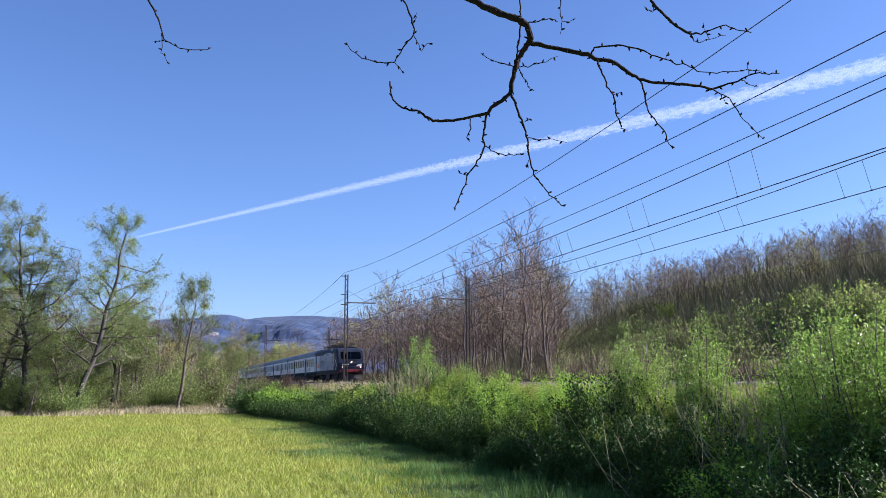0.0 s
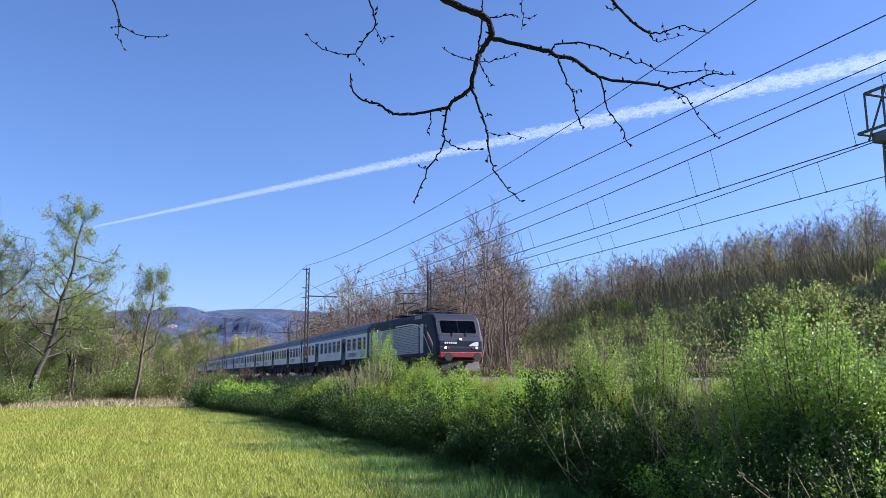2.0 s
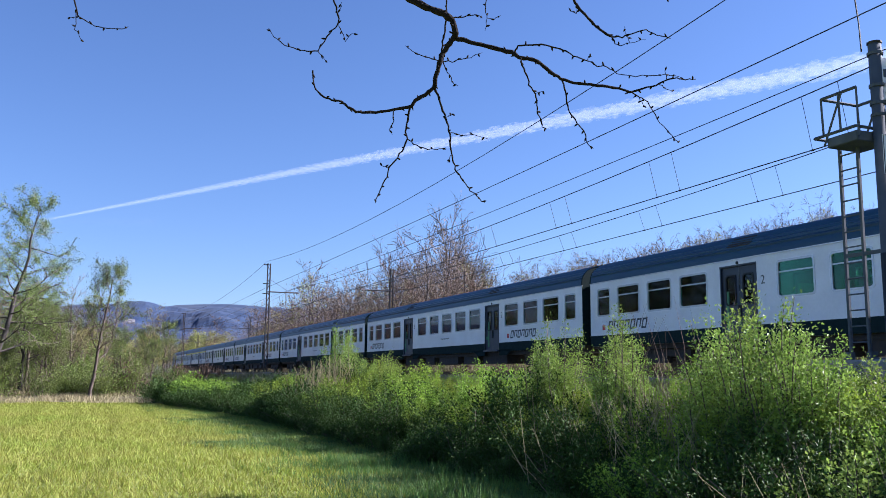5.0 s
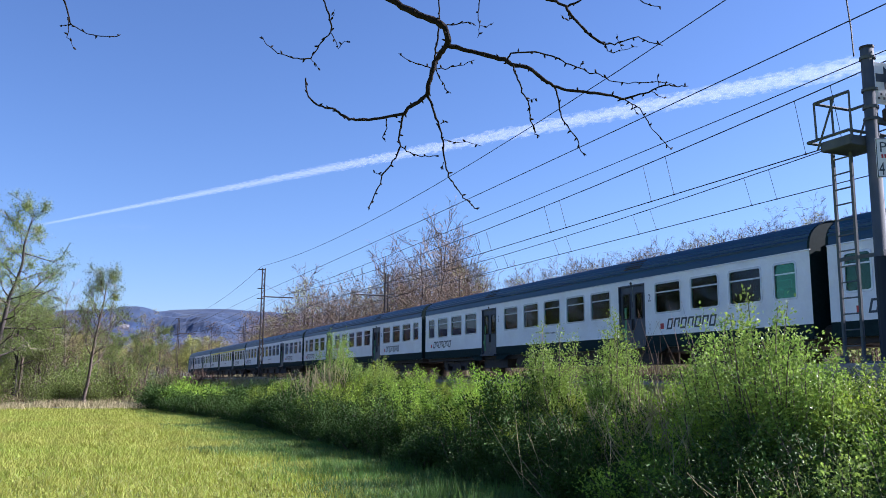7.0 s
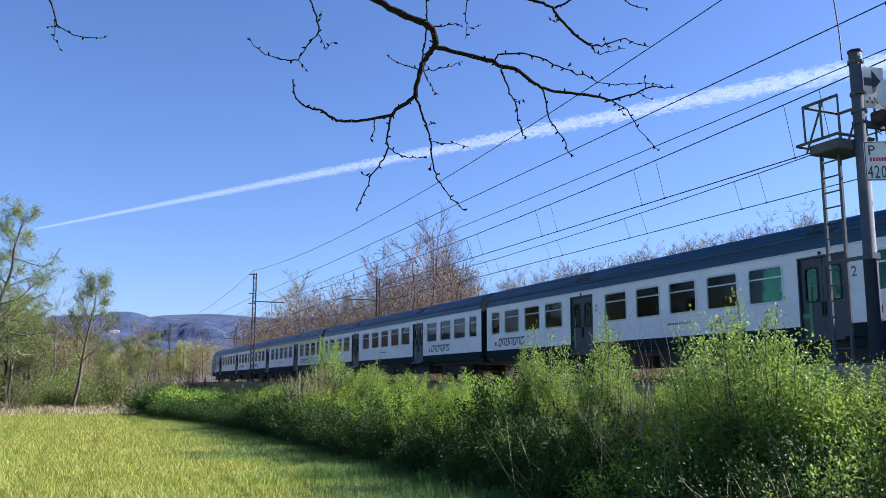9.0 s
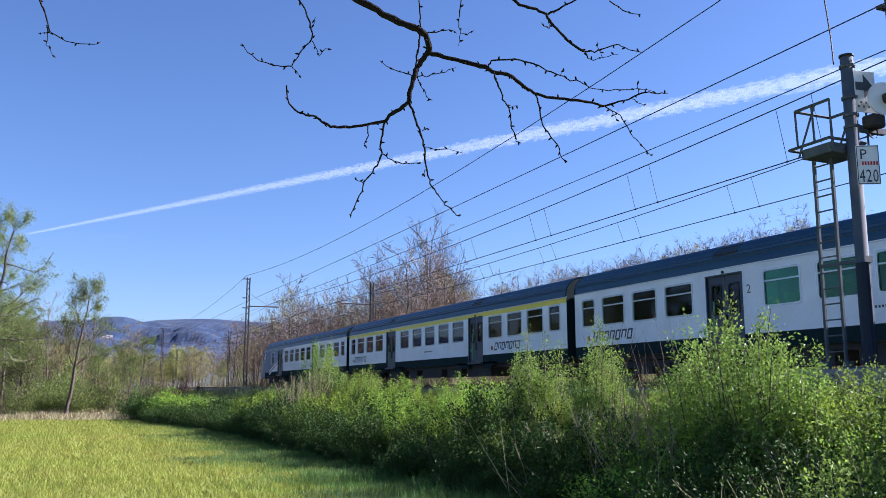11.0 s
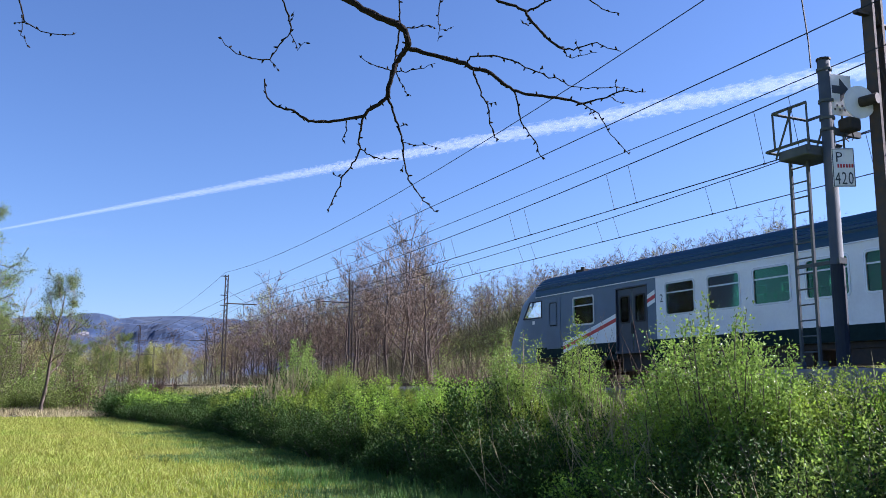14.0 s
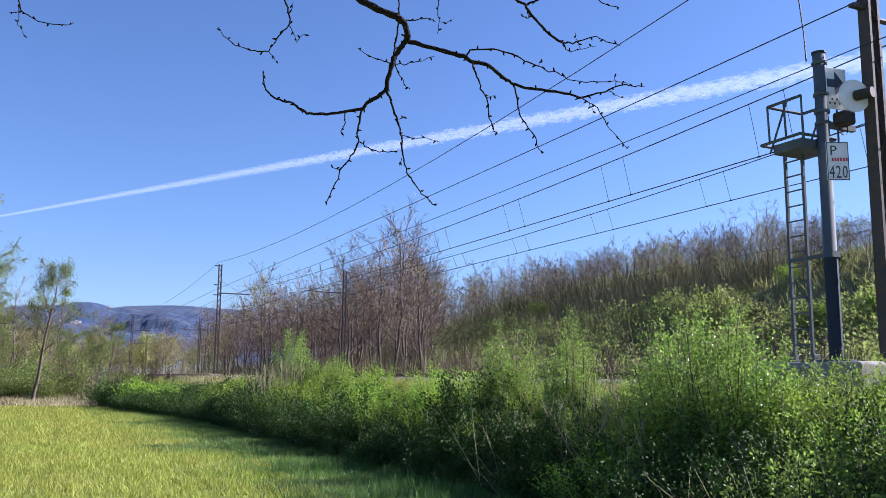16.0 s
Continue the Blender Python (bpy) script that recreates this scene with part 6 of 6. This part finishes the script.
# saplings and young green growth all over the slope
SAPLING = [shrub_meshes(150 + k, 2.2, 1.2, 30, 24, 0.17, M_SAPLING, upright=1.0, bare=0.15, stem_mat=M_TWIG)[1] for k in range(3)]
for sap_mat, sap_name, sap_label, many in ((M_SAPLING, "slope_saplings", "yellow-green saplings covering the slope", 240), (M_OLIVE, "slope_bushes", "olive green young bushes covering the slope", 170)):
    places = []
    while len(places) < many:
        x, y = 25.0 + 12.5 * rng.uniform(), 19 + 55 * rng.uniform()
        if 24.5 < math.degrees(math.atan2(x, y)) < 60:
            places.append((x, y, rng.uniform(0, 6.3), rng.uniform(0.6, 1.15), rng.uniform(0.7, 1.2)))
    growth(sap_name, sap_label, SAPLING, places, sap_mat)
for k in range(24):
    y = 12 + 60 * rng.uniform()
    x = 25.5 + rng.uniform(0, 22)
    scrub(x, y, k, rng.uniform(0.7, 1.2), HEDGE_FAR)
for k in range(40):
    scrub(-17 + 18 * rng.uniform(), 53 + 9 * rng.uniform(), k, rng.uniform(0.5, 1.3), HEDGE_SPRING)
for k in range(34):
    scrub(-20 + 28 * rng.uniform(), 58 + 25 * rng.uniform(), k, rng.uniform(0.6, 1.1))


# undergrowth of the slope and the wood floor
hx, hy = scatter(52000, 23.0, 66, 12, 100, 41, 1.2)
hr = np.random.default_rng(42)
keep = hx < 30 + hy * 1.05
hx, hy = hx[keep], hy[keep]
pick = np.sin(hx * 0.5 + 2 * np.sin(hy * 0.13)) + hr.normal(0, 0.5, len(hx)) > -0.9
blades("slope_herbs", "fresh green herbs and saplings on the slope", hx[pick], hy[pick], hr.uniform(0.3, 1.0, pick.sum()), 0.10, M_OLIVE, 43, 0.6)
blades("slope_stalks", "brown dead stalks on the slope", hx[~pick], hy[~pick], hr.uniform(0.4, 1.6, (~pick).sum()), 0.06, M_UNDER, 44, 0.6)
hx, hy = scatter(36000, 22.4, 48, 40, 165, 45, 1.3)
blades("wood_undergrowth", "dense brown undergrowth between the bare trees", hx, hy, np.random.default_rng(46).uniform(0.6, 3.0, len(hx)), 0.045, M_UNDER, 47, 0.4)
hx, hy = scatter(26000, -34, 9, 60, 120, 48)
keep = hx < 6 - 0.0 * hy
blades("valley_undergrowth", "brown and straw undergrowth beyond the meadow", hx[keep], hy[keep], np.random.default_rng(49).uniform(0.4, 1.5, keep.sum()), 0.06, M_UNDER, 50, 0.2)

for k in range(34):
    scrub(-20 + 27 * rng.uniform(), 57 + 26 * rng.uniform(), k, rng.uniform(0.8, 1.7), HEDGE_SPRING)
for k in range(14):
    plant_tree((YOUNG + ALDER)[k % 5], "young_tree", Y_LABEL, "tree", "young trees beyond the meadow", -19 + 17 * rng.uniform(), 60 + 16 * rng.uniform(), rng.uniform(0, 360), rng.uniform(0.55, 0.85))
for k in range(30):
    x, y = -15 + 20 * rng.uniform(), 66 + 42 * rng.uniform()
    plant_tree((BUDDING + BARE + YOUNG)[k % 8], "far_tree", "far brownish spring tree at the edge of the valley", "tree", "far trees of the valley", x, y, rng.uniform(0, 360), rng.uniform(0.42, 0.68))

for k in range(32):
    y = 95 + 120 * rng.uniform()
    plant_tree((BUDDING + YOUNG + BARE[:1])[k % 5], "far_tree", "far yellow-green spring tree in the valley", "tree", "far trees of the valley", -16 + 25 * rng.uniform(), y, rng.uniform(0, 360), y / 120 * rng.uniform(0.42, 0.66))

GOLD = [tree_meshes(85 + k, 9.0, 0.12, 0.12, 15, 55, 0.40, 0.04, 4200, 0.26, M_BUD, 0.02, 0.05, 5, 3) for k in range(2)]
for k in range(40):
    if k % 2:
        x, y = 17 + 38 * rng.uniform(), 255 + 70 * rng.uniform()
    else:
        x, y = -6 + 14.5 * rng.uniform(), 110 + 90 * rng.uniform()
    plant_tree(GOLD[k % 4 // 2], "far_tree", "far yellow-green spring tree in the valley", "tree", "far trees of the valley", x, y, rng.uniform(0, 360), rng.uniform(0.8, 1.25) if k % 2 else rng.uniform(0.45, 0.7))
for k in range(40):
    y = 190 + 230 * rng.uniform()
    plant_tree((BUDDING + BARE[:2] + YOUNG[:1])[k % 5], "far_tree", "far yellow-brown spring tree in the valley", "tree", "far trees of the valley", (24 if y < 300 else 12) + 0.14 * y * rng.uniform(), y, rng.uniform(0, 360), y / 300 * rng.uniform(0.75, 1.2))

# ---- the branch overhead: its plane hangs a few steps before the lens, x to the right and y up ----
BRANCH = thing("overhanging_branch", "dark bare budding twigs of an overhanging tree branch", "branch", at=pose(0, 0, 1.7, 98.94, 0, -23.33) @ pose(0, 0, -3.2))
BR = np.random.default_rng(31)


def limb(r0, r1, *flat):
    """A knotty tapering limb through a few bends, with buds."""
    p = np.array(flat, float).reshape(-1, 2) / 1000
    u = np.linspace(0, len(p) - 1, 3 * len(p) - 2)
    q = np.stack([np.interp(u, range(len(p)), p[:, 0]), np.interp(u, range(len(p)), p[:, 1]), 0.12 * np.sin(p[0, 0] * 9) + np.cumsum(BR.normal(0, 0.004, len(u)))], -1)
    q[1:-1, :2] += BR.normal(0, 0.0013, (len(u) - 2, 2))
    q[:, :2] *= 1 - q[:, 2:] / 3.2
    b = Build().tube(q, 0.8 * np.linspace(r0, r1, len(u)) * BR.uniform(0.88, 1.18, len(u)), 7)
    for k in range(2, len(u), 3):
        w = unit(BR.normal(0, 1, 3))
        b.tube([q[k], q[k] + w * (r1 + 0.006), q[k] + w * (r1 + 0.013)], [0.003, 0.0036, 0.001], 5)
    part("limb" if r0 > 0.0055 else "twig", b, M_DARKBARK, BRANCH, smooth=True)


limb(0.016, 0.014, -387, 1013, -303, 954, -244, 924, -177, 886, -118, 859, -72, 844, -40, 819, -29, 781, -32, 756)
limb(0.013, 0.01, -32, 756, -57, 722, -78, 686, -91, 644, -101, 608, -105, 571)
limb(0.009, 0.006, -105, 571, -139, 541, -177, 518, -194, 497, -244, 488, -303, 478, -362, 474, -398, 480, -429, 495)
limb(0.0055, 0.003, -429, 495, -451, 516, -488, 520, -518, 535, -549, 556, -558, 585, -560, 632)
limb(0.005, 0.0022, -194, 497, -204, 448, -211, 406, -206, 377, -223, 333, -248, 297, -272, 267, -286, 223, -303, 187, -320, 154, -322, 139)
limb(0.003, 0.0018, -206, 377, -181, 360, -143, 343, -97, 339, -59, 345)
limb(0.003, 0.0015, -257, 480, -257, 444, -269, 411, -261, 394)
limb(0.002, 0.0012, -272, 267, -293, 274, -303, 278)
limb(0.006, 0.003, -105, 571, -86, 524, -72, 482, -55, 440, -46, 398, -44, 349, -34, 307, -23, 265, -4, 234)
limb(0.003, 0.002, -4, 234, 13, 213, 29, 187, 51, 171, 67, 154, 84, 143)
limb(0.0022, 0.0012, -44, 402, -17, 396, 13, 392, 46, 394, 97, 379)
limb(0.002, 0.001, -55, 461, -38, 472, -27, 465)
limb(0.002, 0.001, -44, 318, -51, 291, -46, 305)
limb(0.003, 0.0015, -91, 667, -114, 676, -152, 686, -189, 703, -213, 724)
limb(0.0026, 0.0014, -78, 667, -40, 665, -8, 674, 29, 682, 72, 699)
limb(0.0026, 0.0014, -74, 665, -61, 634, -44, 608, -36, 587, -17, 575)
limb(0.0045, 0.003, -78, 693, -76, 739, -67, 781, -63, 834, -63, 886, -67, 949)
limb(0.003, 0.0014, -40, 827, -8, 829, 25, 838, 59, 838, 74, 827)
limb(0.011, 0.009, -32, 756, 13, 743, 65, 728, 128, 714, 181, 701, 206, 684, 255, 676, 286, 661)
limb(0.008, 0.005, 286, 661, 328, 627, 364, 604, 413, 589, 476, 583, 539, 575, 602, 562, 625, 556)
limb(0.005, 0.002, 625, 556, 665, 568, 718, 581, 754, 600, 792, 608, 825, 602, 863, 604)
limb(0.003, 0.0015, 625, 556, 655, 537, 686, 522, 705, 486, 733, 440, 771, 402, 792, 377, 804, 368)
limb(0.002, 0.001, 655, 537, 663, 516, 674, 501)
limb(0.002, 0.001, 728, 583, 754, 566, 787, 560)
limb(0.002, 0.001, 754, 602, 749, 629, 754, 651)
limb(0.004, 0.0022, 192, 701, 202, 724, 244, 728, 291, 731, 349, 718, 381, 705, 423, 682, 461, 672, 497, 651, 531, 648, 571, 623)
limb(0.0024, 0.0015, 571, 623, 644, 613, 707, 617, 749, 619, 802, 613)
limb(0.0015, 0.001, 461, 672, 467, 688, 474, 697)
limb(0.004, 0.002, 211, 682, 219, 655, 236, 617, 246, 581, 269, 549, 276, 507, 280, 472, 295, 444, 295, 423, 312, 417)
limb(0.0015, 0.001, 269, 549, 286, 554, 301, 558)
limb(0.004, 0.002, 364, 604, 379, 571, 387, 528, 392, 491, 413, 457, 434, 427, 457, 402, 463, 371, 480, 343)
limb(0.007, 0.005, 244, 992, 307, 933, 371, 918, 408, 899, 425, 869, 451, 840, 486, 802, 518, 777, 549, 760)
limb(0.004, 0.002, 549, 760, 589, 758, 623, 771, 676, 785, 718, 768, 768, 754)
limb(0.003, 0.001, 549, 760, 564, 735, 585, 726, 619, 737, 678, 749)
limb(0.0015, 0.001, 619, 737, 606, 768, 598, 798)
limb(0.002, 0.001, 425, 869, 419, 844, 402, 853, 389, 867)
limb(0.005, 0.003, 413, 897, 455, 918, 497, 941, 581, 981)
limb(0.003, 0.0015, 644, 949, 697, 912, 739, 901, 762, 897)
limb(0.004, 0.0025, -535, 981, -497, 928, -480, 886, -465, 834, -467, 798, -497, 771, -518, 739, -541, 703)
limb(0.003, 0.0015, -541, 703, -577, 701, -619, 709, -665, 724, -707, 756, -726, 787)
limb(0.0018, 0.001, -541, 703, -522, 682, -507, 661)
limb(0.0022, 0.001, -465, 798, -446, 764, -438, 739, -421, 764, -400, 768)
limb(0.0018, 0.001, -469, 844, -457, 861, -453, 886)
limb(0.003, 0.0012, 93, 971, 84, 907, 80, 861, 88, 827, 80, 781)
limb(0.0015, 0.001, 88, 827, 114, 823, 139, 838)
limb(0.005, 0.003, -1503, 992, -1467, 928, -1453, 886, -1442, 834)
limb(0.003, 0.0014, -1442, 834, -1415, 817, -1377, 794, -1324, 785, -1276, 783, -1251, 792)
limb(0.0025, 0.001, -1451, 855, -1448, 813, -1451, 781, -1434, 756, -1425, 735)
limb(0.0015, 0.001, -1451, 827, -1465, 823, -1482, 823)


def train_front(t):
    """Where the leading end of the train is: it slows gently as it passes."""
    knots = [(-1.0, 285.6), (0.0, 263.8), (1.75, 225.9), (3.5, 187.8), (7.0, 121.3), (9.0, 86.7), (12.5, 27.5), (14.5, -5.2), (17.0, -45.5)]
    ts, gs = zip(*knots)
    sl = [(gs[min(k + 1, 8)] - gs[max(k - 1, 0)]) / (ts[min(k + 1, 8)] - ts[max(k - 1, 0)]) for k in range(9)]
    k = max(i for i in range(8) if ts[i] <= t)
    h = ts[k + 1] - ts[k]
    u = (t - ts[k]) / h
    g = (2 * u ** 3 - 3 * u ** 2 + 1) * gs[k] + (u ** 3 - 2 * u ** 2 + u) * h * sl[k] + (3 * u ** 2 - 2 * u ** 3) * gs[k + 1] + (u ** 3 - u ** 2) * h * sl[k + 1]
    return g - LOCO - PITCH * 6


def motions():
    steps = [k * 0.25 for k in range(65)]
    for car, back in CARS:
        walk(car, [(t, pose(FAR, train_front(t) + back, RAIL)) for t in steps])


motions()
